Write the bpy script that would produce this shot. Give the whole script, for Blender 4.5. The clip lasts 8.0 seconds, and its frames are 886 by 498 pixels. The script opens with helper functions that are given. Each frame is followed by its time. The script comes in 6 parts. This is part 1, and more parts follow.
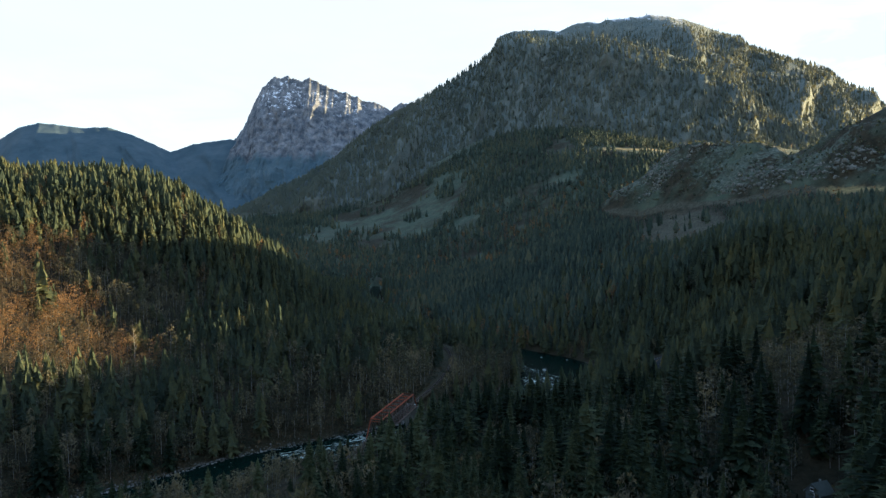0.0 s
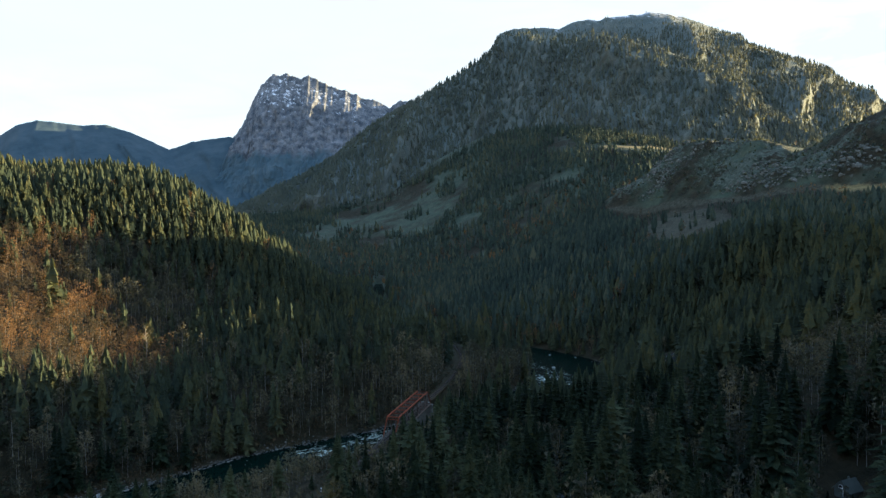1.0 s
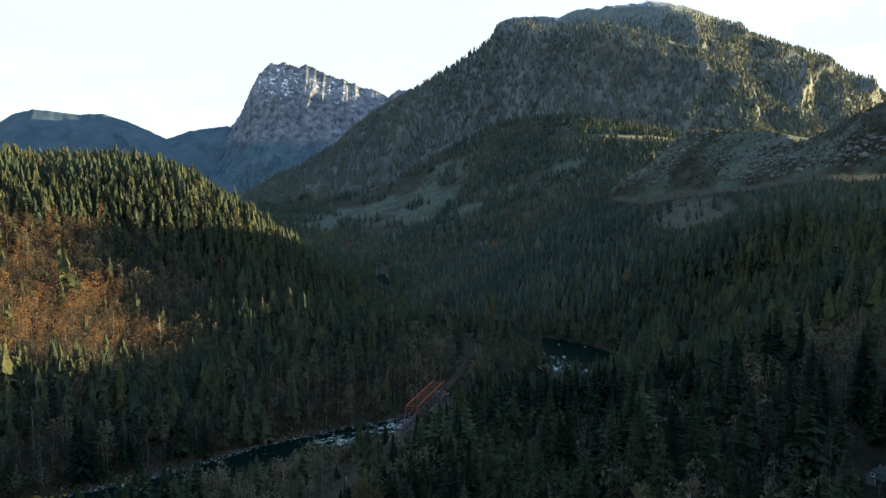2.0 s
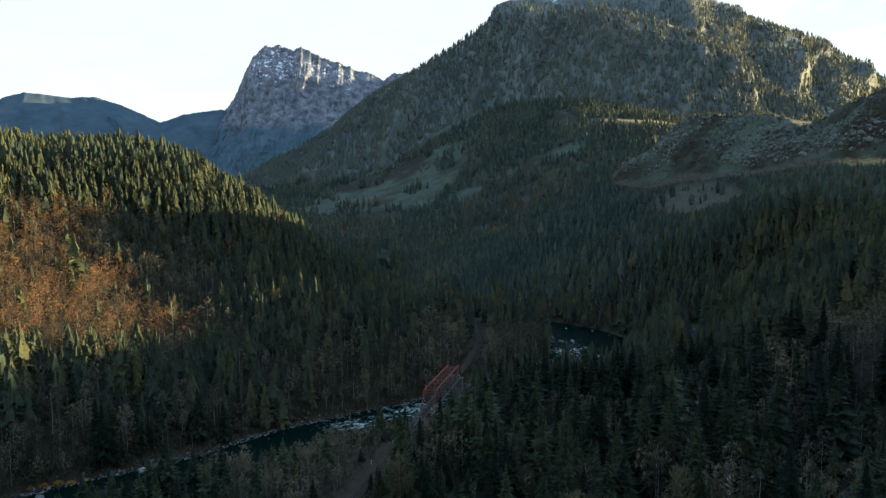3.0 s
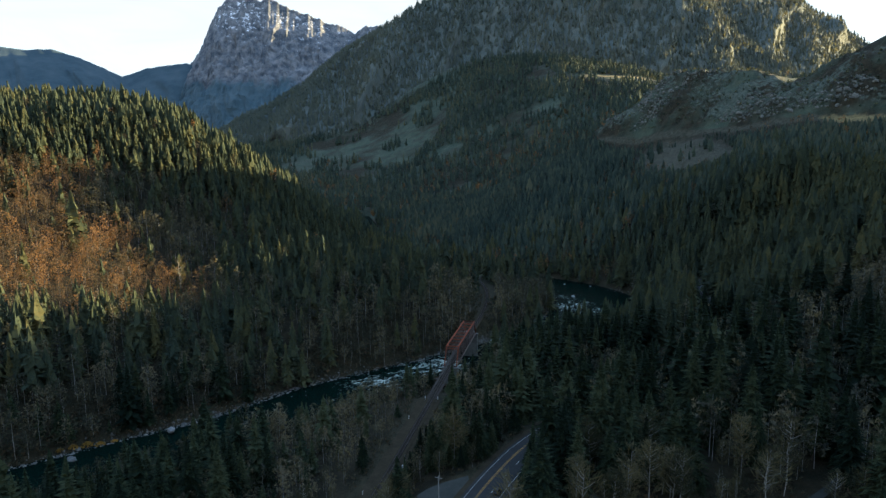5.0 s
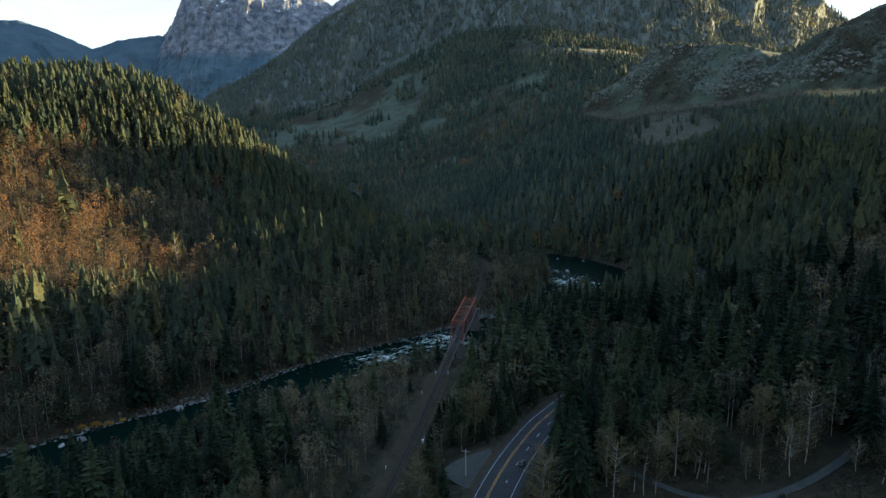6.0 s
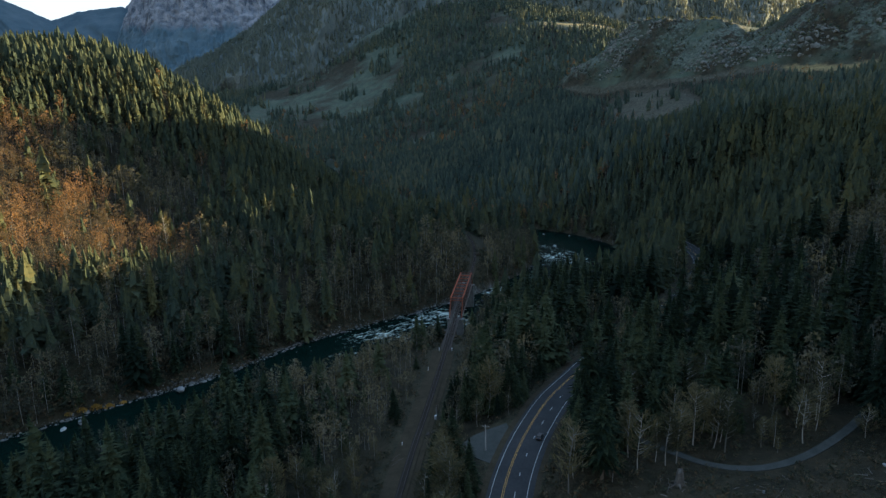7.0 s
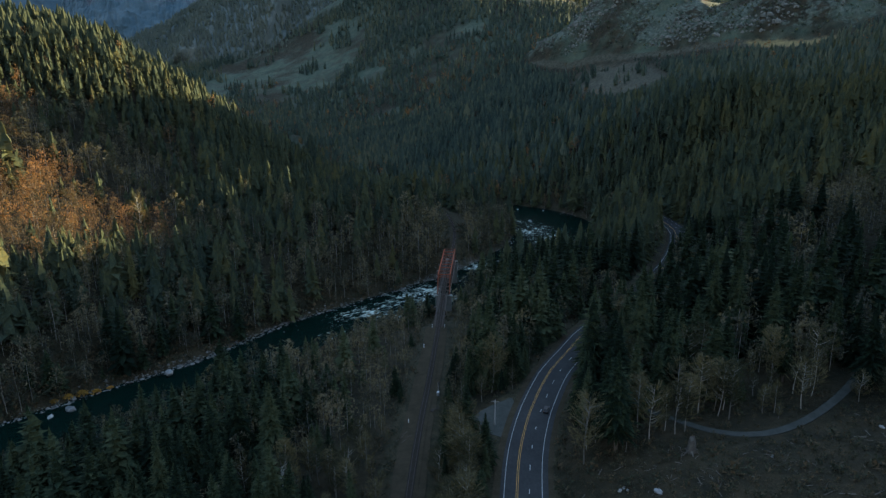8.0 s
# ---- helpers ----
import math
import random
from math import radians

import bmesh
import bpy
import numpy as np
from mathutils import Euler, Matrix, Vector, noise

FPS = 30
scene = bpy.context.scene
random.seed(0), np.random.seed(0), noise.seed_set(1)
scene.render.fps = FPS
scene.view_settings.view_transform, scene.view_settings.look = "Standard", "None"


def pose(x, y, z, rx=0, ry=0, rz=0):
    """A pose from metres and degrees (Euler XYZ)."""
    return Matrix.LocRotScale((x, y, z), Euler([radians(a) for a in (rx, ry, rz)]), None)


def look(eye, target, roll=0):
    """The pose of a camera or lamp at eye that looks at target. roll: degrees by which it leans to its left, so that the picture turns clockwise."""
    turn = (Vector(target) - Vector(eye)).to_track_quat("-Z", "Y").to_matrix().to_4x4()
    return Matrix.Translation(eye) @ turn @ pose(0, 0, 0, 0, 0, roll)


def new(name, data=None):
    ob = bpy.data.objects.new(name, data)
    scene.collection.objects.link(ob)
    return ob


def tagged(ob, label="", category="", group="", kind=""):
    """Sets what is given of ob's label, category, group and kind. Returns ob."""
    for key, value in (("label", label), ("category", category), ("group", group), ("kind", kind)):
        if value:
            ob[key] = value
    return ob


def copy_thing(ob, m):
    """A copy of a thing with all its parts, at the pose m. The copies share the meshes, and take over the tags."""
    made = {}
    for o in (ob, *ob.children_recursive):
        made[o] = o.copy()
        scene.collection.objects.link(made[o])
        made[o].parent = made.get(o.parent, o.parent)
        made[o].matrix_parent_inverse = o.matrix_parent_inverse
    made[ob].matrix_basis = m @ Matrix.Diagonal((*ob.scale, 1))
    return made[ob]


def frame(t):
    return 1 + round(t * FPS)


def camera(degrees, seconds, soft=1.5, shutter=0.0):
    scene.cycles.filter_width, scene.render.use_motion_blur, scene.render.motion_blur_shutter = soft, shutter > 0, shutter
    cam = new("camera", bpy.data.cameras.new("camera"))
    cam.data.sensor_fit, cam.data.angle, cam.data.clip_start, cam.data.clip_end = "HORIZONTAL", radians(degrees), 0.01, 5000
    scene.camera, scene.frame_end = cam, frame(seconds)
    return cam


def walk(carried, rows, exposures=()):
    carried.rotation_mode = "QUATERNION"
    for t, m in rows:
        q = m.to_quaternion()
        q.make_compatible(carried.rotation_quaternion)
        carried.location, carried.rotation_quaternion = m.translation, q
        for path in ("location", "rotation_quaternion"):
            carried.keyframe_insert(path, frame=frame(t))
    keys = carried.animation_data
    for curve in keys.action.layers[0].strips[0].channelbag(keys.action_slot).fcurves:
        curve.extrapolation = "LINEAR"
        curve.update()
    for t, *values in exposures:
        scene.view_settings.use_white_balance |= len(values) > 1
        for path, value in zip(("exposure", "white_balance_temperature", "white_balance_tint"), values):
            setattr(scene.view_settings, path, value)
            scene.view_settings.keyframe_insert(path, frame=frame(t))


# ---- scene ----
# ---------------------------------------------------------------- camera
cam = camera(68.8, 8.0, soft=1.4)
PATH = [
    (0, (-0.536, 0.597, 145.704), (-0.526, 2.596, 145.623), -0.6),
    (0.5, (-5.841, 0.813, 145.803), (-5.829, 2.811, 145.72), -0.6),
    (1, (-11.715, 0.871, 145.857), (-11.698, 2.869, 145.769), -0.6),
    (1.5, (-18.096, 1.164, 145.885), (-18.075, 3.161, 145.784), -0.6),
    (3, (-39.057, 2.647, 146.022), (-39.013, 4.639, 145.854), -0.6),
    (3.5, (-46.396, 3.22, 146.132), (-46.338, 5.21, 145.936), -0.6),
    (4, (-54.101, 3.612, 145.974), (-54.022, 5.597, 145.746), -0.6),
    (4.5, (-62.265, 4.368, 145.845), (-62.159, 6.348, 145.582), -0.65),
    (6, (-86.141, 7.016, 146.22), (-85.942, 8.971, 145.845), -0.75),
    (6.5, (-94.242, 8.231, 146.547), (-94.006, 10.173, 146.133), -0.8),
    (7, (-101.745, 9.438, 146.959), (-101.464, 11.366, 146.51), -0.8),
    (7.5, (-109.982, 11.099, 147.475), (-109.644, 13.009, 146.988), -0.8),
    (8, (-118.11, 13.06, 147.783), (-117.71, 14.948, 147.259), -0.7),
]
EXPOSURE = 3.2
walk(cam, [(t, look(eye, target, roll)) for t, eye, target, roll in PATH], [(0, EXPOSURE, 4760, -2), (8, EXPOSURE, 4760, -2)])

# ---------------------------------------------------------------- light
SUN_AZ, SUN_EL = radians(74), radians(10.6)  # azimuth from +y towards +x
sun_way = Vector((math.sin(SUN_AZ) * math.cos(SUN_EL), math.cos(SUN_AZ) * math.cos(SUN_EL), math.sin(SUN_EL)))
sun_data = bpy.data.lights.new("sun", "SUN")
sun_data.energy, sun_data.angle, sun_data.color = 3.6, radians(0.6), (1.0, 0.63, 0.26)
sun = new("sun", sun_data)
sun.matrix_world = look(sun_way * 3000, (0, 0, 0))

world = bpy.data.worlds.new("world")
scene.world = world
world.use_nodes = True
wt = world.node_tree
wt.nodes.clear()


def node(tree, kind, **values):
    n = tree.nodes.new(kind)
    for key, value in values.items():
        n.inputs[key.replace("_", " ")].default_value = value
    return n


w_out, w_bg = node(wt, "ShaderNodeOutputWorld"), node(wt, "ShaderNodeBackground", Strength=1.0)
w_sky = wt.nodes.new("ShaderNodeTexSky")
w_sky.sky_type, w_sky.sun_disc, w_sky.sun_elevation, w_sky.sun_rotation = "NISHITA", False, SUN_EL, SUN_AZ
w_sky.altitude, w_sky.air_density, w_sky.dust_density = 200, 1.0, 2.0
w_gain = node(wt, "ShaderNodeVectorMath")
w_gain.operation = "SCALE"
w_gain.inputs["Scale"].default_value = 0.12
wt.links.new(w_sky.outputs[0], w_gain.inputs[0])
w_co = wt.nodes.new("ShaderNodeTexCoord")
w_map = node(wt, "ShaderNodeMapping", Scale=(2.2, 2.2, 9.0), Rotation=(0.0, 0.12, 0.3))
w_noise = node(wt, "ShaderNodeTexNoise", Scale=2.6, Detail=9.0, Roughness=0.62, Distortion=0.5)
w_ramp = wt.nodes.new("ShaderNodeValToRGB")
w_ramp.color_ramp.elements[0].position, w_ramp.color_ramp.elements[0].color = 0.32, (0.84, 0.84, 0.84, 1)
w_ramp.color_ramp.elements[1].position, w_ramp.color_ramp.elements[1].color = 0.62, (1, 1, 1, 1)
w_mix = wt.nodes.new("ShaderNodeMix")
w_mix.data_type = "RGBA"
w_mix.inputs[7].default_value = (0.129, 0.104, 0.083, 1)  # thin bright cloud, thickest towards the horizon
w_sep = wt.nodes.new("ShaderNodeSeparateXYZ")
w_fall = node(wt, "ShaderNodeMapRange", From_Min=0.34, From_Max=0.9, To_Min=1.0, To_Max=0.26)
w_fall.interpolation_type = "SMOOTHSTEP"
w_cover = node(wt, "ShaderNodeMath")
w_cover.operation = "MULTIPLY"
wt.links.new(w_co.outputs["Generated"], w_sep.inputs[0])
wt.links.new(w_sep.outputs["Z"], w_fall.inputs[0])
wt.links.new(w_ramp.outputs[0], w_cover.inputs[0])
wt.links.new(w_fall.outputs[0], w_cover.inputs[1])
for a, b in ((w_co.outputs["Generated"], w_map.inputs[0]), (w_map.outputs[0], w_noise.inputs["Vector"]), (w_noise.outputs[0], w_ramp.inputs[0]),
             (w_cover.outputs[0], w_mix.inputs[0]), (w_gain.outputs[0], w_mix.inputs[6]), (w_mix.outputs[2], w_bg.inputs[0]), (w_bg.outputs[0], w_out.inputs[0])):
    wt.links.new(a, b)


# ---------------------------------------------------------------- materials
def material(name, low, high, scale=1.0, rough=0.9, bump=0.0, bump_scale=None, spread="object", metal=0.0, coords="Object", mid=None, spec=0.3, jitter=0.35, through_light=0.0, boughs=0.0, grain=1.0):
    """Two-scale mottled surface between two base colours; spread: what shifts it from piece to piece (object, island, tint or none)."""
    m = bpy.data.materials.new(name)
    m.use_nodes = True
    t = m.node_tree
    bsdf = t.nodes["Principled BSDF"]
    bsdf.inputs["Roughness"].default_value, bsdf.inputs["Metallic"].default_value = rough, metal
    bsdf.inputs["Specular IOR Level"].default_value = spec
    co = t.nodes.new("ShaderNodeTexCoord")
    n1 = node(t, "ShaderNodeTexNoise", Scale=scale, Detail=6.0, Roughness=0.65)
    n2 = node(t, "ShaderNodeTexNoise", Scale=scale * 9.3, Detail=4.0, Roughness=0.6)
    add = node(t, "ShaderNodeMath")
    add.operation = "MULTIPLY_ADD"
    add.inputs[1].default_value = 0.5
    half = node(t, "ShaderNodeMath")
    half.operation = "MULTIPLY"
    half.inputs[1].default_value = 0.5
    t.links.new(co.outputs[coords], n1.inputs["Vector"])
    t.links.new(co.outputs[coords], n2.inputs["Vector"])
    t.links.new(n2.outputs[0], half.inputs[0])
    t.links.new(n1.outputs[0], add.inputs[0])
    t.links.new(half.outputs[0], add.inputs[2])
    fac = add.outputs[0]
    if grain != 1.0:
        pull = node(t, "ShaderNodeMapRange", From_Min=0.5 - 0.5 / grain, From_Max=0.5 + 0.5 / grain)
        pull.clamp = False
        t.links.new(fac, pull.inputs[0])
        fac = pull.outputs[0]
    source = None
    if spread == "object":
        source = t.nodes.new("ShaderNodeObjectInfo").outputs["Random"]
    elif spread == "island":
        source = t.nodes.new("ShaderNodeNewGeometry").outputs["Random Per Island"]
    elif spread == "tint":
        attr = t.nodes.new("ShaderNodeAttribute")
        attr.attribute_name = "tint"
        source = attr.outputs["Fac"]
    if boughs:  # each bough or leaf a little lighter or darker
        isle = t.nodes.new("ShaderNodeNewGeometry").outputs["Random Per Island"]
        vary = node(t, "ShaderNodeMath")
        vary.operation = "MULTIPLY_ADD"
        vary.inputs[1].default_value = boughs
        down = node(t, "ShaderNodeMath")
        down.operation = "ADD"
        down.inputs[1].default_value = -boughs / 2
        t.links.new(isle, vary.inputs[0])
        t.links.new(fac, vary.inputs[2])
        t.links.new(vary.outputs[0], down.inputs[0])
        fac = down.outputs[0]
    if source:
        more = node(t, "ShaderNodeMath")
        more.operation = "MULTIPLY_ADD"
        more.inputs[1].default_value = jitter
        less = node(t, "ShaderNodeMath")
        less.operation = "ADD"
        less.inputs[1].default_value = -jitter / 2
        t.links.new(source, more.inputs[0])
        t.links.new(fac, more.inputs[2])
        t.links.new(more.outputs[0], less.inputs[0])
        fac = less.outputs[0]
    ramp = t.nodes.new("ShaderNodeValToRGB")
    ramp.color_ramp.elements[0].position, ramp.color_ramp.elements[0].color = 0.3, (*low, 1)
    ramp.color_ramp.elements[1].position, ramp.color_ramp.elements[1].color = 0.7, (*high, 1)
    if mid:
        e = ramp.color_ramp.elements.new(0.5)
        e.color = (*mid, 1)
    t.links.new(fac, ramp.inputs[0])
    t.links.new(ramp.outputs[0], bsdf.inputs["Base Color"])
    if through_light:  # leaves let part of the light through
        thin = t.nodes.new("ShaderNodeBsdfTranslucent")
        glow = node(t, "ShaderNodeMix")
        glow.data_type, glow.blend_type = "RGBA", "MULTIPLY"
        glow.inputs[0].default_value, glow.inputs[7].default_value = 1.0, (1.7, 1.35, 0.55, 1)
        blend = node(t, "ShaderNodeMixShader", Fac=through_light)
        t.links.new(ramp.outputs[0], glow.inputs[6])
        t.links.new(glow.outputs[2], thin.inputs[0])
        t.links.new(bsdf.outputs[0], blend.inputs[1])
        t.links.new(thin.outputs[0], blend.inputs[2])
        t.links.new(blend.outputs[0], t.nodes["Material Output"].inputs[0])
    if bump:
        n3 = node(t, "ShaderNodeTexNoise", Scale=bump_scale or scale * 6, Detail=8.0, Roughness=0.7)
        t.links.new(co.outputs[coords], n3.inputs["Vector"])
        b = node(t, "ShaderNodeBump", Strength=1.0, Distance=bump)
        t.links.new(n3.outputs[0], b.inputs["Height"])
        t.links.new(b.outputs[0], bsdf.inputs["Normal"])
    return m


def mixed(name, base, masks, relief=(0.04, 2.5)):
    """A material whose base colour is covered step by step: masks of (socket maker, colour low, colour high, scale)."""
    m = bpy.data.materials.new(name)
    m.use_nodes = True
    t = m.node_tree
    bsdf = t.nodes["Principled BSDF"]
    bsdf.inputs["Roughness"].default_value, bsdf.inputs["Specular IOR Level"].default_value = 0.95, 0.15
    co = t.nodes.new("ShaderNodeTexCoord")

    def mottle(low, high, scale):
        n = node(t, "ShaderNodeTexNoise", Scale=scale, Detail=9.0, Roughness=0.7)
        t.links.new(co.outputs["Object"], n.inputs["Vector"])
        r = t.nodes.new("ShaderNodeValToRGB")
        r.color_ramp.elements[0].position, r.color_ramp.elements[0].color = 0.38, (*low, 1)
        r.color_ramp.elements[1].position, r.color_ramp.elements[1].color = 0.65, (*high, 1)
        t.links.new(n.outputs[0], r.inputs[0])
        return r.outputs[0]

    colour = mottle(*base)
    for maker, low, high, scale in masks:
        mix = t.nodes.new("ShaderNodeMix")
        mix.data_type = "RGBA"
        t.links.new(maker(t, co), mix.inputs[0])
        t.links.new(colour, mix.inputs[6])
        t.links.new(mottle(low, high, scale), mix.inputs[7])
        colour = mix.outputs[2]
    t.links.new(colour, bsdf.inputs["Base Color"])
    rough = node(t, "ShaderNodeTexNoise", Scale=relief[0], Detail=6.0, Roughness=0.75)
    t.links.new(co.outputs["Object"], rough.inputs["Vector"])
    b = node(t, "ShaderNodeBump", Strength=1.0, Distance=relief[1])
    t.links.new(rough.outputs[0], b.inputs["Height"])
    t.links.new(b.outputs[0], bsdf.inputs["Normal"])
    return m


def by_attribute(name, grain=0.12, low=0.35, high=0.65):
    def maker(t, co):
        a = t.nodes.new("ShaderNodeAttribute")
        a.attribute_name = name
        n = node(t, "ShaderNodeTexNoise", Scale=grain, Detail=8.0, Roughness=0.7)
        t.links.new(co.outputs["Object"], n.inputs["Vector"])
        s = node(t, "ShaderNodeMath")
        s.operation = "ADD"
        t.links.new(a.outputs["Fac"], s.inputs[0])
        t.links.new(n.outputs[0], s.inputs[1])
        r = node(t, "ShaderNodeMapRange", From_Min=low + 0.5, From_Max=high + 0.5)
        t.links.new(s.outputs[0], r.inputs[0])
        return r.outputs[0]
    return maker


M = {}
M["ground"] = mixed("forest_floor", ((0.010, 0.010, 0.005), (0.034, 0.027, 0.014), 0.09), [
    (by_attribute("meadow", 0.02), (0.034, 0.048, 0.032), (0.068, 0.074, 0.048), 0.05),
    (by_attribute("grass"), (0.012, 0.013, 0.007), (0.042, 0.036, 0.019), 0.25),
    (by_attribute("cut", 0.06), (0.02, 0.022, 0.013), (0.068, 0.061, 0.04), 0.22),
    (by_attribute("dry_sunlit"), (0.1, 0.08, 0.035), (0.19, 0.15, 0.065), 0.2),
    (by_attribute("rock", 0.11, 0.5, 0.6), (0.028, 0.036, 0.024), (0.1, 0.106, 0.08), 0.2),
    (by_attribute("stones", 0.3, 0.45, 0.7), (0.03, 0.03, 0.028), (0.13, 0.125, 0.12), 0.6),
], (0.55, 1.1))
# Wood and rock colours are lightened here: distance haze put into the paint.
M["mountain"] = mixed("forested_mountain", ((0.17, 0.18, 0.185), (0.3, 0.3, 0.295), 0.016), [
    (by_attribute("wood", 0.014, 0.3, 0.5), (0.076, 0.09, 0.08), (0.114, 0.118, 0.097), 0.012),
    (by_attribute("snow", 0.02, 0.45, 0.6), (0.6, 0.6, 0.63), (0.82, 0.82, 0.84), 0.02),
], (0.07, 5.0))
# Slate blue base colour carries the haze over the distant conifers.
M["haze_blue_woods"] = mixed("haze_blue_conifer_slopes", ((0.034, 0.054, 0.067), (0.058, 0.078, 0.09), 0.008), [
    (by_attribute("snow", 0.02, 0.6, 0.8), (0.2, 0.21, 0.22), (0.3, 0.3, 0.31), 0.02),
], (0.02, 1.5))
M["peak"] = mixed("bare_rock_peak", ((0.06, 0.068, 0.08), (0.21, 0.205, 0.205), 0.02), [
    # wooded foot, tinted blue in its colour for haze
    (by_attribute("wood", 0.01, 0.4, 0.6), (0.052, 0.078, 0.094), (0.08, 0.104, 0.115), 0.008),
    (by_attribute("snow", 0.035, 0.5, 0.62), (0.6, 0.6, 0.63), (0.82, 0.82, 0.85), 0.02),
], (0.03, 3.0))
# Needles get lighter from near to far: haze painted into the base colours.
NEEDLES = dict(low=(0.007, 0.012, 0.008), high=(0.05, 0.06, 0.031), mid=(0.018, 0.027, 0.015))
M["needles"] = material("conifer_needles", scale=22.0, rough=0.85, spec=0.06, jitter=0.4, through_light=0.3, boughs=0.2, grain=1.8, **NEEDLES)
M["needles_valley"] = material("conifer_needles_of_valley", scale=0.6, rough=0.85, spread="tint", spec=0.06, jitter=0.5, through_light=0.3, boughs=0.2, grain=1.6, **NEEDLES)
M["needles_far"] = material("conifer_needles_faint_haze", (0.027, 0.038, 0.03), (0.084, 0.08, 0.033), 0.6, 0.85, mid=(0.048, 0.059, 0.035), spread="tint", spec=0.06, jitter=0.35, through_light=0.3, boughs=0.1, grain=1.2)
M["needles_hazed"] = material("conifer_needles_hazed", (0.03, 0.044, 0.038), (0.1, 0.105, 0.064), 0.1, 0.85, mid=(0.055, 0.072, 0.056), spread="tint", spec=0.06, jitter=0.4, through_light=0.3, boughs=0.08)
M["needles_mountain"] = material("conifer_needles_mountain_haze", (0.085, 0.104, 0.092), (0.125, 0.13, 0.102), 0.1, 0.85, mid=(0.105, 0.12, 0.1), spread="tint", spec=0.06, jitter=0.3, through_light=0.3, boughs=0.06)
M["bark"] = material("conifer_bark", (0.03, 0.024, 0.018), (0.10, 0.08, 0.06), 0.6, 0.95)
M["pale_bark"] = material("alder_bark", (0.07, 0.066, 0.056), (0.24, 0.225, 0.195), 0.5, 0.9)
M["grey_bark"] = material("broadleaf_bark", (0.07, 0.066, 0.058), (0.27, 0.26, 0.23), 0.2, 0.95, spread="none")
M["twigs"] = material("bare_twigs", (0.02, 0.022, 0.011), (0.08, 0.073, 0.038), 0.3, 0.95, mid=(0.038, 0.038, 0.019), jitter=0.6, through_light=0.3, boughs=0.4)
# Sunlight's orange is painted into these twigs; the riverside ones stay shade grey.
M["twigs_sun_warm"] = material("bare_twigs_sun_warmed", (0.04, 0.037, 0.028), (0.15, 0.094, 0.048), 0.1, 0.95, mid=(0.084, 0.062, 0.039), spread="tint", jitter=0.65, through_light=0.45, boughs=0.18)
M["twigs_near"] = material("bare_twigs_of_riverside", (0.022, 0.025, 0.019), (0.1, 0.092, 0.062), 0.1, 0.95, mid=(0.046, 0.048, 0.034), spread="tint", jitter=0.6, through_light=0.35, boughs=0.3)
M["gold_leaves"] = material("golden_leaves", (0.16, 0.11, 0.02), (0.32, 0.2, 0.035), 0.6, 0.85, through_light=0.3)
M["leaves"] = material("yellowing_leaves", (0.022, 0.028, 0.011), (0.082, 0.07, 0.026), 0.3, 0.85, mid=(0.04, 0.043, 0.017), jitter=0.6, through_light=0.4)
M["rust_leaves"] = material("rust_leaves", (0.11, 0.042, 0.014), (0.24, 0.1, 0.034), 0.3, 0.85, through_light=0.3)
M["asphalt"] = material("asphalt", (0.02, 0.02, 0.02), (0.039, 0.039, 0.038), 0.15, 0.95, spread="none", spec=0.05, bump=0.01)
M["gravel"] = material("ballast_gravel", (0.015, 0.0125, 0.008), (0.048, 0.04, 0.026), 0.25, 0.98, spread="none", spec=0.03, bump=0.06)
M["lane"] = material("lane_gravel", (0.024, 0.025, 0.022), (0.054, 0.055, 0.048), 0.3, 0.98, spread="none", spec=0.03, bump=0.04)
M["white_paint"] = material("white_road_paint", (0.2, 0.2, 0.19), (0.44, 0.44, 0.42), 1.2, 0.7, spread="none")
M["yellow_paint"] = material("yellow_road_paint", (0.3, 0.16, 0.02), (0.48, 0.28, 0.045), 1.2, 0.7, spread="none")
M["rail_steel"] = material("rail_steel", (0.04, 0.033, 0.026), (0.11, 0.095, 0.078), 0.8, 0.7, metal=0.2, spread="none")
M["sleeper"] = material("creosoted_timber", (0.012, 0.010, 0.008), (0.042, 0.034, 0.027), 0.8, 0.97, spread="none")
M["truss_paint"] = material("weathered_red_steel", (0.035, 0.013, 0.008), (0.16, 0.048, 0.023), 0.35, 0.9, mid=(0.1, 0.032, 0.016), spec=0.1)
M["truss_grey"] = material("weathered_grey_steel", (0.024, 0.017, 0.013), (0.08, 0.058, 0.048), 0.4, 0.9)
M["concrete"] = material("stained_concrete", (0.04, 0.042, 0.038), (0.15, 0.15, 0.138), 0.3, 0.9, bump=0.03)
M["rocks"] = material("river_boulders", (0.02, 0.021, 0.019), (0.13, 0.128, 0.12), 0.5, 0.85, spread="island", bump=0.05)
M["ledge"] = material("broken_ledges", (0.04, 0.043, 0.034), (0.14, 0.136, 0.115), 0.12, 0.9, spread="island", bump=0.3)
M["boulder"] = material("pale_boulder", (0.07, 0.072, 0.072), (0.26, 0.26, 0.25), 0.5, 0.85, bump=0.06)
M["dead_wood"] = material("grey_dead_wood", (0.03, 0.027, 0.022), (0.12, 0.108, 0.09), 0.8, 0.9)
M["pole_wood"] = material("weathered_pole", (0.13, 0.125, 0.115), (0.3, 0.29, 0.27), 0.8, 0.9)
M["siding"] = material("grey_painted_siding", (0.065, 0.08, 0.075), (0.12, 0.135, 0.125), 0.5, 0.8, spread="none")
M["shingle"] = material("mossy_shingles", (0.03, 0.036, 0.03), (0.075, 0.08, 0.07), 0.6, 0.9, spread="none")
M["sheet_roof"] = material("pale_metal_roof", (0.04, 0.046, 0.044), (0.085, 0.094, 0.09), 0.3, 0.5, metal=0.2, spread="none")
